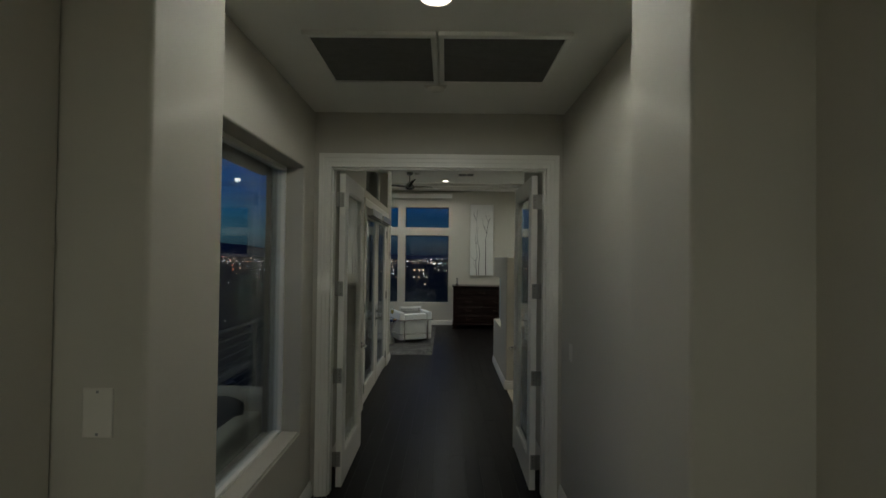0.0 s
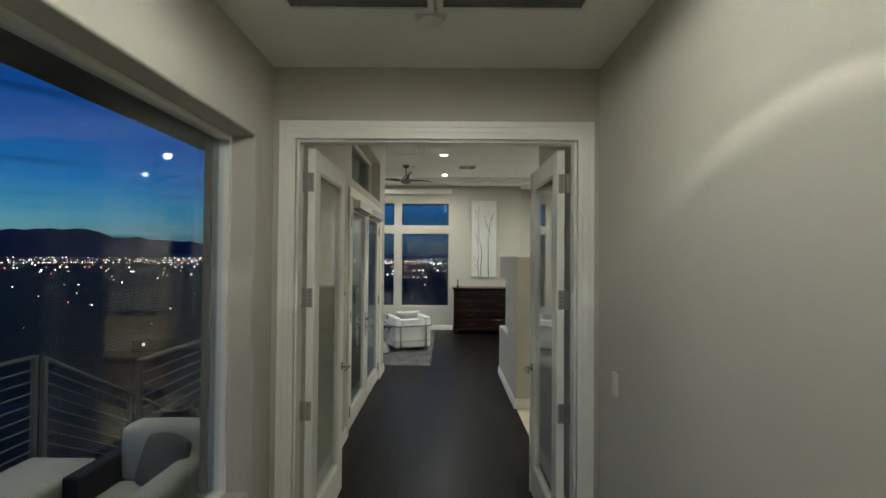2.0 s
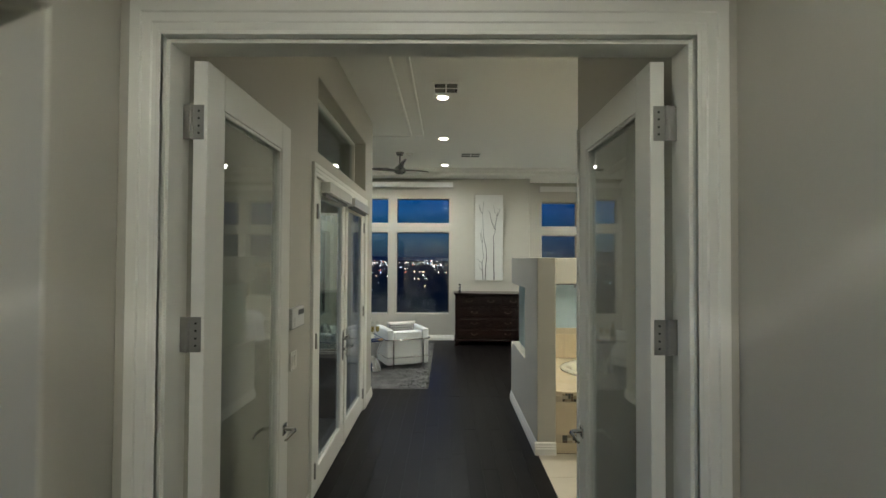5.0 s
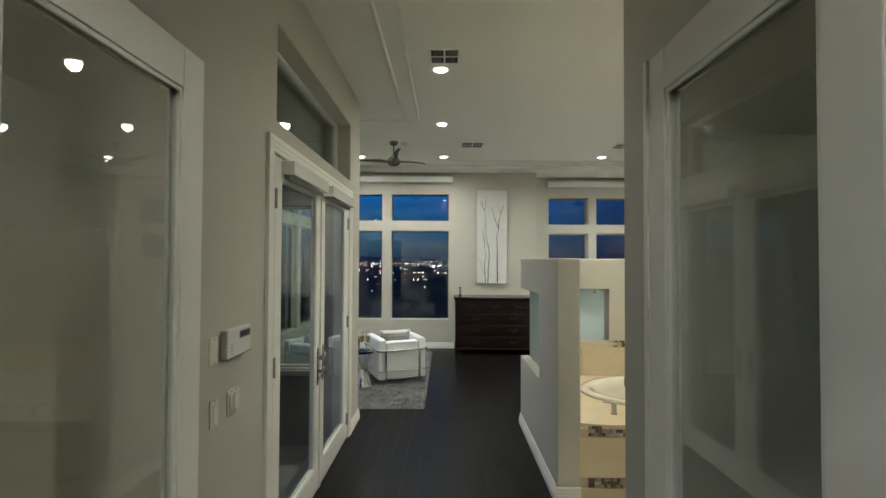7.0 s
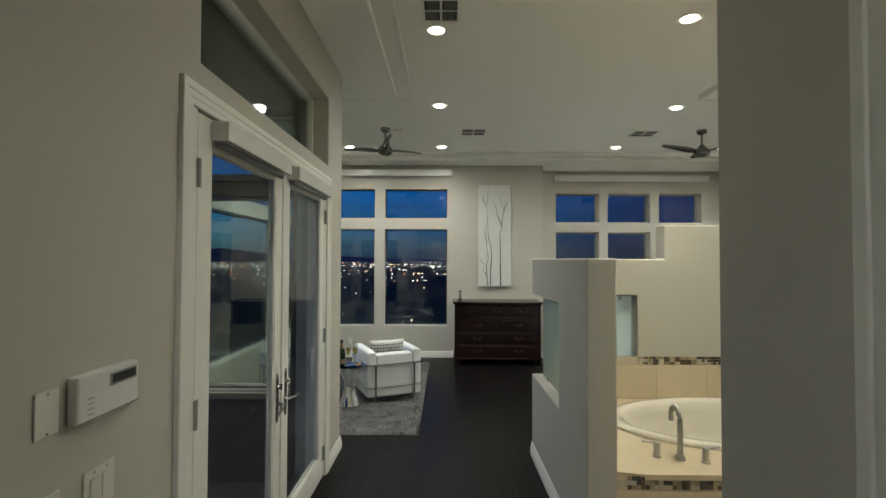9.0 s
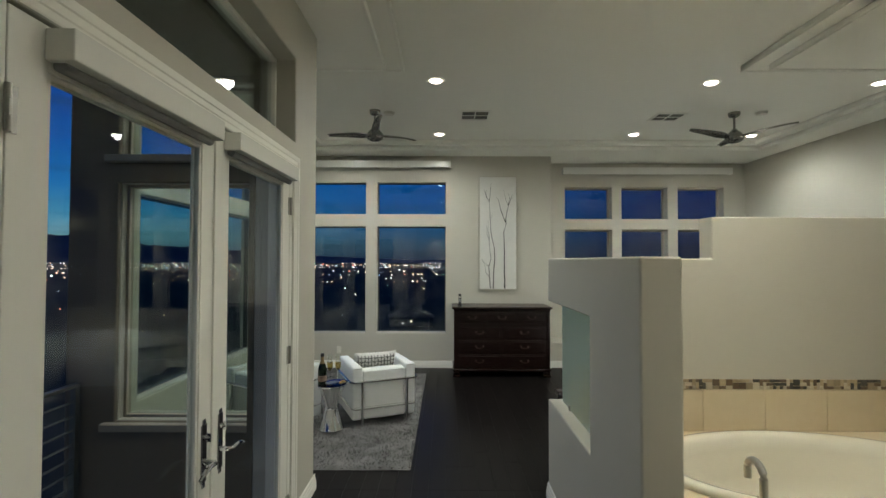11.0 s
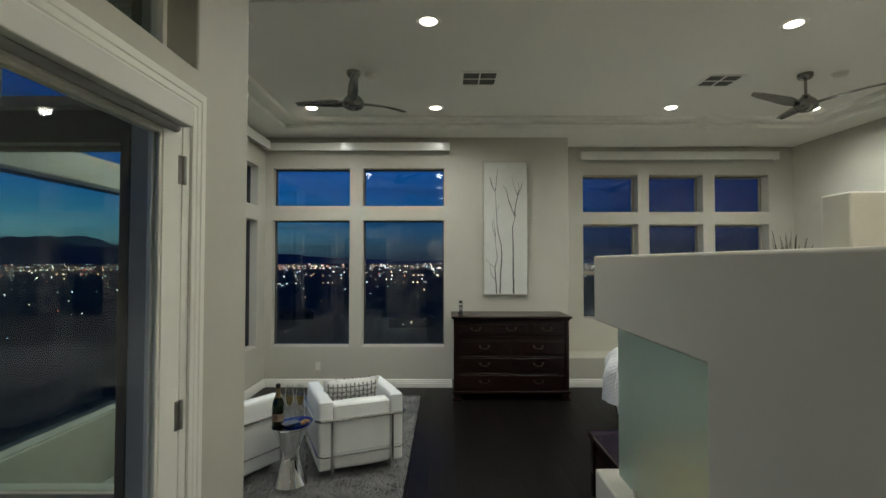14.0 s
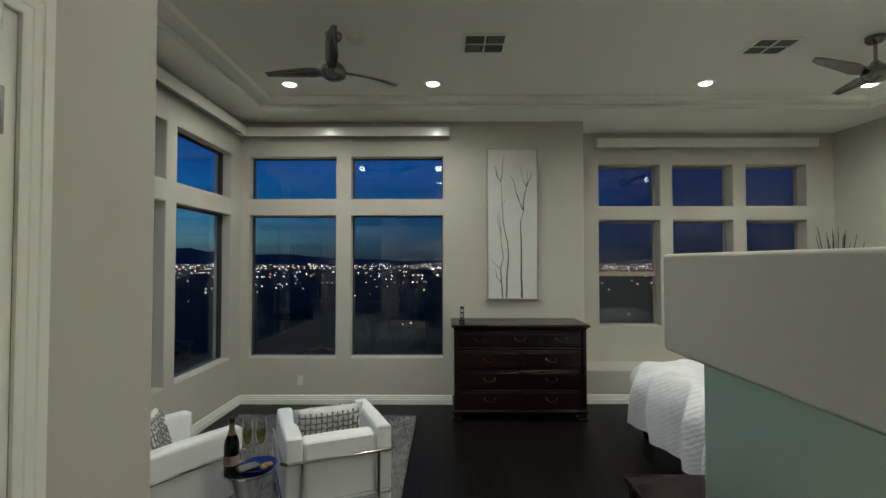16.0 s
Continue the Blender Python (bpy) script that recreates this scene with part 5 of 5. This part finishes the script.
# ---- bed side ----
bed = thing("bed", "bed with a rumpled white comforter on a dark frame", "bed", at=(0, 0, 0))
BX0, BX1, BY0, BY1 = 1.91, 4.0, 9.05, 10.88
bm = bmesh.new()
nx, ny = 130, 190
vs = []
for i in range(nx + 1):
    row = []
    for j in range(ny + 1):
        u, v = i / nx, j / ny
        # unfolded cloth: draped over the edges
        x, y = BX0 - 0.55 + (BX1 - BX0 + 0.55) * u, BY0 - 0.55 + (BY1 - BY0 + 1.1) * v
        ox, oyn, oyf = max(0, BX0 + 0.2 - x), max(0, BY0 + 0.2 - y), max(0, y - BY1 + 0.2)
        drop = math.hypot(ox, math.hypot(oyn, oyf))
        z = 0.76
        px, py = x, y
        if drop > 0:
            a = min(drop / 0.24, math.pi / 2)
            flat = 0.24 * math.sin(a)
            z = 0.76 - 0.24 * (1 - math.cos(a)) - max(0, drop - 0.24 * math.pi / 2)
            px = max(x, BX0 + 0.2) - (flat * ox / drop)
            py = min(max(y, BY0 + 0.2), BY1 - 0.2) + flat * (oyf - oyn) / drop
            run = px * 1.2 - py
            fold = 0.065 * min(1, drop / 0.45) ** 1.3 * (0.75 * math.sin(run * 15 + 3.2 * noise.noise(Vector((run * 2.2, z * 1.6, 0)))) + 0.5 * noise.noise(Vector((run * 9, z * 2.2, 4)))) - 0.05 * max(0, drop - 0.45)
            px -= fold * ox / drop
            py += fold * (oyf - oyn) / drop
        z += 0.045 * noise.noise(Vector((px * 4.5, py * 3.5, z * 3))) + 0.010 * noise.noise(Vector((px * 13, py * 9, z * 9))) + 0.016 * noise.noise(Vector(((px + py) * 6, (px - py) * 2.2, z * 5)))
        px += 0.002 * math.sin((py * 0.25 + z * 1.5 + 0.25 * px) * 150)
        z += 0.002 * math.sin((py + 0.35 * px) * 170) * (drop == 0)
        row.append(bm.verts.new((px, py, max(z, 0.2))))
    vs.append(row)
for i in range(nx):
    for j in range(ny):
        bm.faces.new((vs[i][j], vs[i + 1][j], vs[i + 1][j + 1], vs[i][j + 1]))
part("comforter", bm, M_COMF, bed, "puffy white striped comforter", smooth=80)
part("mattress", box(BX0 + 0.1, BX1, BY0 + 0.1, BY1 - 0.1, 0.30, 0.64, 0.05), M_LINEN, bed)
part("bed_frame", box(BX0 + 0.08, BX1, BY0 + 0.06, BY1 - 0.06, 0.16, 0.30, 0.01), M_ESPRESSO, bed, "dark wooden frame")
for x in (BX0 + 0.16, BX1 - 0.1):
    for y in (BY0 + 0.14, BY1 - 0.14):
        part("leg", lathe([(0.028, 0), (0.05, 0.06), (0.04, 0.12), (0.055, 0.165)], 16, (x, y, 0)), M_ESPRESSO, bed)

bench = thing("bench", "dark espresso wooden chest bench behind the low bath wall", "bench", at=(1.46, 8.45, 0))
part("seat", box(-0.28, 0.28, -0.57, 0.57, 0.40, 0.45, 0.012), M_ESPRESSO, bench)
part("apron", box(-0.25, 0.25, -0.49, 0.49, 0.08, 0.40, 0.004), M_ESPRESSO, bench)
for x in (-0.24, 0.24):
    for y in (-0.48, 0.48):
        part("leg", box(x - 0.03, x + 0.03, y - 0.03, y + 0.03, 0, 0.401, 0.006), M_ESPRESSO, bench)

vase = thing("floor_vase", "tall bronze floor vase with dry dark reeds", "vase", at=(4.55, 11.5, 0))
part("pot", lathe([(0.10, 0), (0.12, 0.02), (0.17, 0.3), (0.16, 0.55), (0.09, 0.85), (0.075, 0.95), (0.09, 1.0), (0.07, 0.99)], 28), M_VASE, vase)
random.seed(8)
for k in range(44):
    a, r = random.uniform(0, 6.28), random.uniform(0.03, 0.30)
    h = random.uniform(1.75, 2.12)
    part("reed", tube([(0.02 * math.cos(a), 0.02 * math.sin(a), 0.9), (r * 0.4 * math.cos(a), r * 0.4 * math.sin(a), 1.4), (r * math.cos(a), r * math.sin(a), h)], 0.006, 6, [0.006, 0.005, 0.0025]), M_REED, vase)

# ---- wall plates and alarm ----
def plate(at, face, gang, kind_label, rocker=True):
    """A wall plate; face is the yaw of its outward side: 0 looks to -y."""
    p = thing("wall_switch" if rocker else "wall_plate", kind_label, "switch" if rocker else "wall plate", at=at, rz=face)
    w = 0.035 + 0.023 * (gang - 1)
    part("cover_plate", box(-w, w, -0.006, 0.0, -0.057, 0.057, 0.003), M_PLASTIC, p)
    for g in range(gang):
        xc = (g - (gang - 1) / 2) * 0.046
        if rocker:
            part("rocker", box(xc - 0.0165, xc + 0.0165, -0.010, -0.0055, -0.033, 0.033, 0.002), M_PLASTIC, p)
        for zz in (-0.048, 0.048):
            part("screw", box(xc - 0.003, xc + 0.003, -0.0068, -0.0058, zz - 0.003, zz + 0.003), M_GREYBAR, p, smooth=0)
    return p


plate((-0.755, 0.94, 1.375), 0, 1, "ivory blank wall plate beside the hall opening", False)
plate((RW, 3.015, 1.11), -90, 1, "white rocker switch on the hall wall")
plate((LP, 4.625, 1.356), 90, 1, "ivory blank wall plate beside the alarm keypad", False)
plate((LP, 4.805, 1.10), 90, 2, "white double rocker switch under the alarm keypad")
plate((LP, 4.635, 1.10), 90, 1, "white rocker switch on the passage wall")
out = plate((-1.637, NORTH, 0.285), 0, 1, "white wall outlet above the baseboard", False)
for zz in (-0.02, 0.02):
    part("socket", box(-0.016, 0.016, -0.009, -0.0055, zz - 0.014, zz + 0.014, 0.003), M_PLASTIC, out)
al = thing("alarm_keypad", "grey-white alarm keypad with a dark display on the wall", "keypad", at=(LP, 4.805, 1.366), rz=90)
part("body", box(-0.118, 0.118, -0.032, 0, -0.062, 0.062, 0.006), M_ALARM, al)
part("display_bezel", box(-0.005, 0.105, -0.034, -0.0318, 0.012, 0.047, 0.001), M_GREYBAR, al)
part("display", box(0.002, 0.098, -0.0352, -0.0338, 0.018, 0.042), M_BLACK, al, "dark display", smooth=0)
part("door_edge", box(-0.116, 0.116, -0.0335, -0.0318, -0.0605, -0.057), M_GREYBAR, al, smooth=0)
for k in range(4):
    part("print_bar", box(-0.085, -0.065, -0.0335, -0.0318, -0.045 + k * 0.014, -0.0425 + k * 0.014), M_GREYBAR, al, smooth=0)

# ---- outdoors: balcony, rail, sofa ----
PATIO = -0.20
for zs, zt in ((0.53, 0.583), (2.42, 2.473)):
    tagged(part("window_sill", box(-2.33, -1.22, SIT_S - 0.30, SIT_S - 0.241, zs, zt, 0.008), M_TANFRAME), "projecting tan stucco sill under the balcony-side window", "sill", kind="structure")
bm = box(-3.6, LW - 0.26, 0.2, 4.64, -0.46, PATIO)
add_box(bm, -2.6, LW - 0.26, 4.64, SIT_S - 0.24, -0.46, PATIO)
tagged(part("patio_floor", bm, M_PATIO, smooth=0), "pale concrete balcony floor", "floor", kind="structure")
tagged(part("balcony_ceiling", box(-3.05, LW - 0.22, -1.5, SIT_S - 0.24, 3.05, 3.25), M_STUCCO), "brown stucco soffit over the balcony", "ceiling", kind="structure")


def railing(x, y0, y1, posts, label):
    """A straight rail along y: square posts, flat top rail and eight round bars."""
    r = thing("balcony_railing", label, "railing", "balcony railings")
    for y in posts:
        part("post", box(x - 0.02, x + 0.02, y - 0.02, y + 0.02, PATIO, 0.84, 0.004), M_RAIL, r)
    part("top_rail", box(x - 0.025, x + 0.025, y0, y1, 0.84, 0.865, 0.006), M_RAIL, r)
    for k in range(1, 9):
        part("bar", tube([(x, y0 + 0.02, 0.84 - k * 0.098), (x, y1 - 0.02, 0.84 - k * 0.098)], 0.008, 8), M_RAIL, r)


railing(-2.50, 4.54, 7.56, (4.56, 6.1, 7.54), "metal balcony railing with horizontal bars")
railing(-3.48, 0.6, 4.70, (0.62, 2.0, 3.35, 4.68), "metal railing along the balcony edge")
# rail and steps down beside the balcony
stair_rail = thing("stair_railing", "metal stair railing sloping down beside the balcony", "railing")
for y in (4.78, 5.9, 6.95):
    top = 0.82 - 0.56 * (y - 4.76)
    part("post", box(-3.50, -3.46, y - 0.02, y + 0.02, top - 1.02, top, 0.004), M_RAIL, stair_rail)
part("top_rail", tube([(-3.48, 4.76, 0.83), (-3.48, 6.97, 0.83 - 0.56 * 2.21)], 0.018, 8), M_RAIL, stair_rail)
for k in range(1, 8):
    part("bar", tube([(-3.48, 4.78, 0.82 - k * 0.105), (-3.48, 6.95, 0.82 - k * 0.105 - 0.56 * 2.17)], 0.008, 8), M_RAIL, stair_rail)
stair = thing("outdoor_stair", "pale concrete steps leading down from the balcony", "stairs")
for k in range(8):
    part("step", box(-3.6, -2.62, 4.645 + k * 0.305, 4.645 + (k + 1) * 0.305, -2.6, PATIO - 0.17 * (k + 1), 0.006), M_PATIO, stair)

sofa = thing("outdoor_sofa", "ivory cushioned outdoor sofa with a dark wicker frame", "sofa")
part("frame", box(-2.16, -1.48, 2.3, 4.10, PATIO, 0.08, 0.02), M_WICKER, sofa)
# Dark block in place of the shaded gap beside the back cushion.
part("gap_block", box(-2.27, -2.165, 3.50, 4.10, PATIO, 0.385, 0.015), M_WICKER, sofa)
part("back_frame", box(-2.16, -1.48, 4.07, 4.13, 0.08, 0.50, 0.015), M_WICKER, sofa)
part("seat_cushion", soft_box(-2.15, -1.70, 2.32, 3.84, 0.075, 0.225, 0.04, 0.012), M_CUSHION, sofa)
part("back_cushion", soft_box(-2.16, -1.50, 3.85, 4.065, 0.20, 0.565, 0.05, 0.02), M_CUSHION, sofa)
part("side_back", soft_box(-1.685, -1.50, 2.3, 3.83, 0.09, 0.43, 0.045, 0.012), M_CUSHION, sofa)
op = thing("outdoor_pillow", "taupe square pillow leaning on the outdoor sofa", "pillow", at=(-1.80, 3.745, 0.38), rz=-22)
pb = part("cover", soft_box(-0.17, 0.17, -0.045, 0.045, -0.15, 0.15, 0.035, 0.03), M_GREYPILLOW, op)
pb.matrix_basis = pose(0, 0, 0, -20)
ott = thing("ottoman", "ivory slipcovered outdoor ottoman", "ottoman", at=(-2.52, 3.42, PATIO))
part("cushion", soft_box(-0.23, 0.23, -0.42, 0.42, 0.40, 0.57, 0.035, 0.01), M_CUSHION, ott)
part("base", box(-0.225, 0.225, -0.415, 0.415, 0, 0.41, 0.02), M_CUSHION, ott)
planter = thing("planter", "dark glazed planter bowl with pale dots", "planter", at=(-2.30, 4.78, PATIO))
planter.scale.z = 1.2
bowl = part("bowl", lathe([(0.09, 0.0), (0.12, 0.02), (0.17, 0.22), (0.165, 0.42), (0.12, 0.50), (0.10, 0.50), (0.001, 0.47)], 28, closed=False), M_VASE, planter)
for k in range(18):
    a = 2.399 * k
    zz = 0.24 + 0.21 * (k / 18)
    rr_ = 0.170 if zz < 0.4 else 0.158
    part("dot", lathe([(0.001, -0.008), (0.011, -0.004), (0.011, 0.004), (0.001, 0.008)], 8, (rr_ * math.cos(a), rr_ * math.sin(a), zz), closed=False), M_CANVAS, bowl)

# ---- distance: ground, houses, city, mountains ----
def ground_z(r):
    s = min(1, max(0, (r - 7) / 75))
    return -2.2 - 20.0 * s * s * (3 - 2 * s)


bm = bmesh.new()
radii = [0, 6, 10, 16, 25, 40, 60, 90, 130, 180, 240, 400, 900, 2000, 4950]
prev = None
for r in radii:
    ring = [bm.verts.new((r * math.cos(2 * math.pi * k / 72), 6 + r * math.sin(2 * math.pi * k / 72), ground_z(r) + (0.4 * noise.noise(Vector((k * 0.7, r * 0.1, 0))) if 12 < r < 300 else 0))) for k in range(72)] if r else [bm.verts.new((0, 6, ground_z(0)))]
    if prev is not None:
        for k in range(72):
            if len(prev) == 1:
                bm.faces.new((prev[0], ring[k], ring[(k + 1) % 72]))
            else:
                bm.faces.new((prev[k], ring[k], ring[(k + 1) % 72], prev[(k + 1) % 72]))
    prev = ring
tagged(part("ground", bm, M_GROUND, smooth=60), "dark desert hillside and valley floor at dusk", "ground", kind="structure")

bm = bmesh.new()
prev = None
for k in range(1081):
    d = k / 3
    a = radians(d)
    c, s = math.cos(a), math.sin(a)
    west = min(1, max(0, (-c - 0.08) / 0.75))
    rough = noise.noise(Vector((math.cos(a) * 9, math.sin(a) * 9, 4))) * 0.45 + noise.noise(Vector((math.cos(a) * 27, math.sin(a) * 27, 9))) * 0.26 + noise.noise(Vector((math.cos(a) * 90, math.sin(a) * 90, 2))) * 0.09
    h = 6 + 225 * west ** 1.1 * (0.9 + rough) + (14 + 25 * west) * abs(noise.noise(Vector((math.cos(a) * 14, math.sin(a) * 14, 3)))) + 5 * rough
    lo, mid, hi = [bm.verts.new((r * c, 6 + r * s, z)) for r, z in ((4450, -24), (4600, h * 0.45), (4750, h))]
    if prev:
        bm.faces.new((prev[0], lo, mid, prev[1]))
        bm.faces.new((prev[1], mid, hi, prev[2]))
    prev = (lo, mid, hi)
tagged(part("backdrop_mountains", bm, M_MOUNT, smooth=60), "dark mountain ridge on the horizon, coloured blue for haze", "mountains", kind="structure")

rng = np.random.default_rng(11)
# a dense far band towards the horizon, rows of street lamps before it, and a few lamps on the near slope
dip_far = 0.0052 + 0.0098 * rng.random(3600)
dip_mid = np.concatenate([0.0155 + 0.007 * rng.random(280), 0.0235 + 0.0065 * rng.random(340), 0.032 + 0.030 * rng.random(240) ** 1.2, 0.062 + 0.09 * rng.random(60)])
dip = np.concatenate([dip_far, dip_mid])
NL, NF = len(dip), len(dip_far)
far = np.arange(NL) < NF
az = rng.uniform(radians(25), radians(215), NL)
clump = np.array([noise.noise(Vector((a * 26, d * 420, 2))) for a, d in zip(az, dip)])
keep = ~far | (clump > rng.uniform(-0.7, 0.4, NL))
az, dip, far = az[keep], dip[keep], far[keep]
street = rng.random(len(az)) < 0.6
dip = np.where(street & far, np.round(dip / 0.0042) * 0.0042 + 0.0016, np.where(street, np.round(dip / 0.0075) * 0.0075 + 0.0008 * np.sin(az * 30), dip))
rr = 21.5 / dip
size = rr * np.where(far, rng.uniform(0.00055, 0.001, len(rr)), rng.uniform(0.0008, 0.0014, len(rr)))
cx, cy, cz = rr * np.cos(az), 6 + rr * np.sin(az), np.full(len(rr), -19.8)
octa = np.array([(1, 0, 0), (-1, 0, 0), (0, 1, 0), (0, -1, 0), (0, 0, 1), (0, 0, -1)], float)
faces = np.array([(0, 2, 4), (2, 1, 4), (1, 3, 4), (3, 0, 4), (2, 0, 5), (1, 2, 5), (3, 1, 5), (0, 3, 5)])
co = (np.stack([cx, cy, cz], 1)[:, None] + octa[None] * size[:, None, None]).reshape(-1, 3)
fa = (faces[None] + (np.arange(len(rr)) * 6)[:, None, None]).reshape(-1, 3)
me = bpy.data.meshes.new("city_lights")
me.from_pydata(co.tolist(), [], fa.tolist())
me.materials.append(M_CITY)
tagged(new("city_lights", me), "thousands of small city lights across the valley", "city lights", kind="stuff")


def house(x, y, rz, w, d, lit):
    g = ground_z(math.hypot(x, y - 6))
    h = thing("house", "dark tan stucco house with a hipped tile roof at dusk", "house", "houses down the hill", (x, y, g), rz)
    part("wall", box(-w / 2, w / 2, -d / 2, d / 2, -1.5, 3.0), M_HOUSE, h, smooth=0)
    b = bmesh.new()
    e = 0.6
    v = [b.verts.new(p) for p in ((-w / 2 - e, -d / 2 - e, 3.0), (w / 2 + e, -d / 2 - e, 3.0), (w / 2 + e, d / 2 + e, 3.0), (-w / 2 - e, d / 2 + e, 3.0), (-w / 2 + d / 2, 0, 5.0), (w / 2 - d / 2, 0, 5.0))]
    for f in ((0, 1, 5, 4), (1, 2, 5), (2, 3, 4, 5), (3, 0, 4), (3, 2, 1, 0)):
        b.faces.new([v[i] for i in f])
    part("roof", b, M_ROOF, h, smooth=0)
    for k in range(3):
        xx = -w / 2 + w * (k + 0.5) / 3
        hw, z0 = (0.28, 1.5) if lit == k else (0.6, 0.9)
        win = part("window", box(xx - hw, xx + hw, -d / 2 - 0.06, -d / 2 - 0.005, z0, 2.2), M_LITWIN if lit == k else M_BLACK, h, "lit window" if lit == k else "", smooth=0)
        part("sill", box(xx - hw - 0.1, xx + hw + 0.1, -d / 2 - 0.14, -d / 2 - 0.005, z0 - 0.1, z0), M_HOUSE, win, smooth=0)


for q in ((-14, 52, 12, 15, 9, 1), (3, 48, -8, 14, 9, -1), (22, 56, -14, 16, 10, 2), (-34, 58, 25, 15, 9, 0), (-6, 86, 4, 16, 10, 1), (16, 92, -6, 15, 9, -1), (40, 84, -20, 15, 10, 1), (-52, 44, 60, 15, 9, 2), (-58, 14, 85, 15, 9, 1), (-30, 96, 18, 15, 9, -1)):
    house(q[0] * 2.1, q[1] * 2.1, *q[2:])

# ---- small pieces: floor planks, bath tiles, mosaic ----
random.seed(21)
PW = 0.127
plank_mesh = {}


def plank(x, y0, y1):
    ln = round(y1 - y0, 2)
    if ln not in plank_mesh:
        me = finish(box(-PW / 2 + 0.0005, PW / 2 - 0.0005, -ln / 2 + 0.0005, ln / 2 - 0.0005, -0.006, 0.0, 0.0007, 1), "plank", 0)
        me.materials.append(M_FLOOR)
        plank_mesh[ln] = me
    ob = new("plank", plank_mesh[ln])
    ob.parent = sub
    ob.location = (x, (y0 + y1) / 2, 0)


def plank_rows(x0, x1, y0, y1):
    k = 0
    x = x0 + PW / 2
    while x < x1:
        y = y0
        cut = round(random.uniform(0.4, 1.8), 1)
        while y < y1 - 0.02:
            e = min(y1, y + cut)
            if y1 - e < 0.3:
                e = y1
            plank(x, y, e)
            y, cut = e, random.choice((1.5, 1.8, 2.1))
        x += PW


plank_rows(LW, 0.84, -1.6, 7.83)
plank_rows(0.843 - 26 * PW, 0.84, 7.83, 11.87)
plank_rows(0.843, EAST, 7.83, 11.9)
bt = finish(box(-0.224, 0.224, -0.224, 0.224, -0.006, 0.002, 0.0015, 1), "floor_tile", 0)
bt.materials.append(M_BATHFLOOR)
for i in range(10):
    for j in range(3):
        ob = new("floor_tile", bt)
        ob.parent = sub
        ob.location = (0.85 + 0.225 + i * 0.45, 6.12 - 0.225 - j * 0.45, 0)


def tile_mesh(w, h, m, d=0.008):
    me = finish(box(-w / 2 + 0.0015, w / 2 - 0.0015, -d, 0, -h / 2 + 0.0015, h / 2 - 0.0015, 0.001, 1), "tile", 0)
    me.materials.append(m)
    return me


def tiles(name, x0, x1, z0, z1, y, w, m):
    me = tile_mesh(w, z1 - z0, m)
    x = x0 + w / 2
    while x < x1:
        ob = new(name, me)
        ob.parent = deck
        ob.location = (x, y, (z0 + z1) / 2)
        x += w


tiles("tile", 1.01, 3.2, 0.165, 0.455, DY0 + 0.012, 0.43, M_MARBLE)
tiles("tile", 1.01, 3.2, 0.003, 0.092, DY0 + 0.012, 0.43, M_MARBLE)
tiles("tile", 1.01, 5.2, DECK + 0.004, 0.835, DY1 - 0.010, 0.43, M_MARBLE)
mosaic_cache = {}


def mosaic(x0, x1, z0, z1, y):
    """A band of mixed small stones: squares, halves and quarters."""
    u = (z1 - z0) / 3
    x = x0
    n = 0
    while x < x1 and n < 150:
        pat = random.choice((0, 1, 2, 3))
        cells = {0: [(0, 0, 2, 2), (0, 2, 1, 1), (1, 2, 1, 1)], 1: [(0, 1, 2, 2), (0, 0, 2, 1)], 2: [(0, 0, 1, 1), (0, 1, 1, 2), (1, 0, 1, 2), (1, 2, 1, 1)], 3: [(0, 0, 1, 1), (1, 0, 1, 1), (0, 1, 2, 1), (0, 2, 1, 1), (1, 2, 1, 1)]}[pat]
        for cx0, cz0, w, h in cells:
            key = (w, h, round(u, 4), random.randrange(4))
            if key not in mosaic_cache:
                mosaic_cache[key] = tile_mesh(w * u, h * u, M_MOSAIC[key[3]], 0.009)
            ob = new("mosaic_stone", mosaic_cache[key])
            ob.parent = deck
            ob.location = (x + (cx0 + w / 2) * u, y, z0 + (cz0 + h / 2) * u)
            n += 1
        x += 2 * u


mosaic(1.07, 2.4, 0.46, 0.535, DY0 + 0.012)
mosaic(1.07, 2.2, 0.094, 0.162, DY0 + 0.012)
mosaic(1.705, 3.3, 0.838, 0.908, DY1 - 0.010)
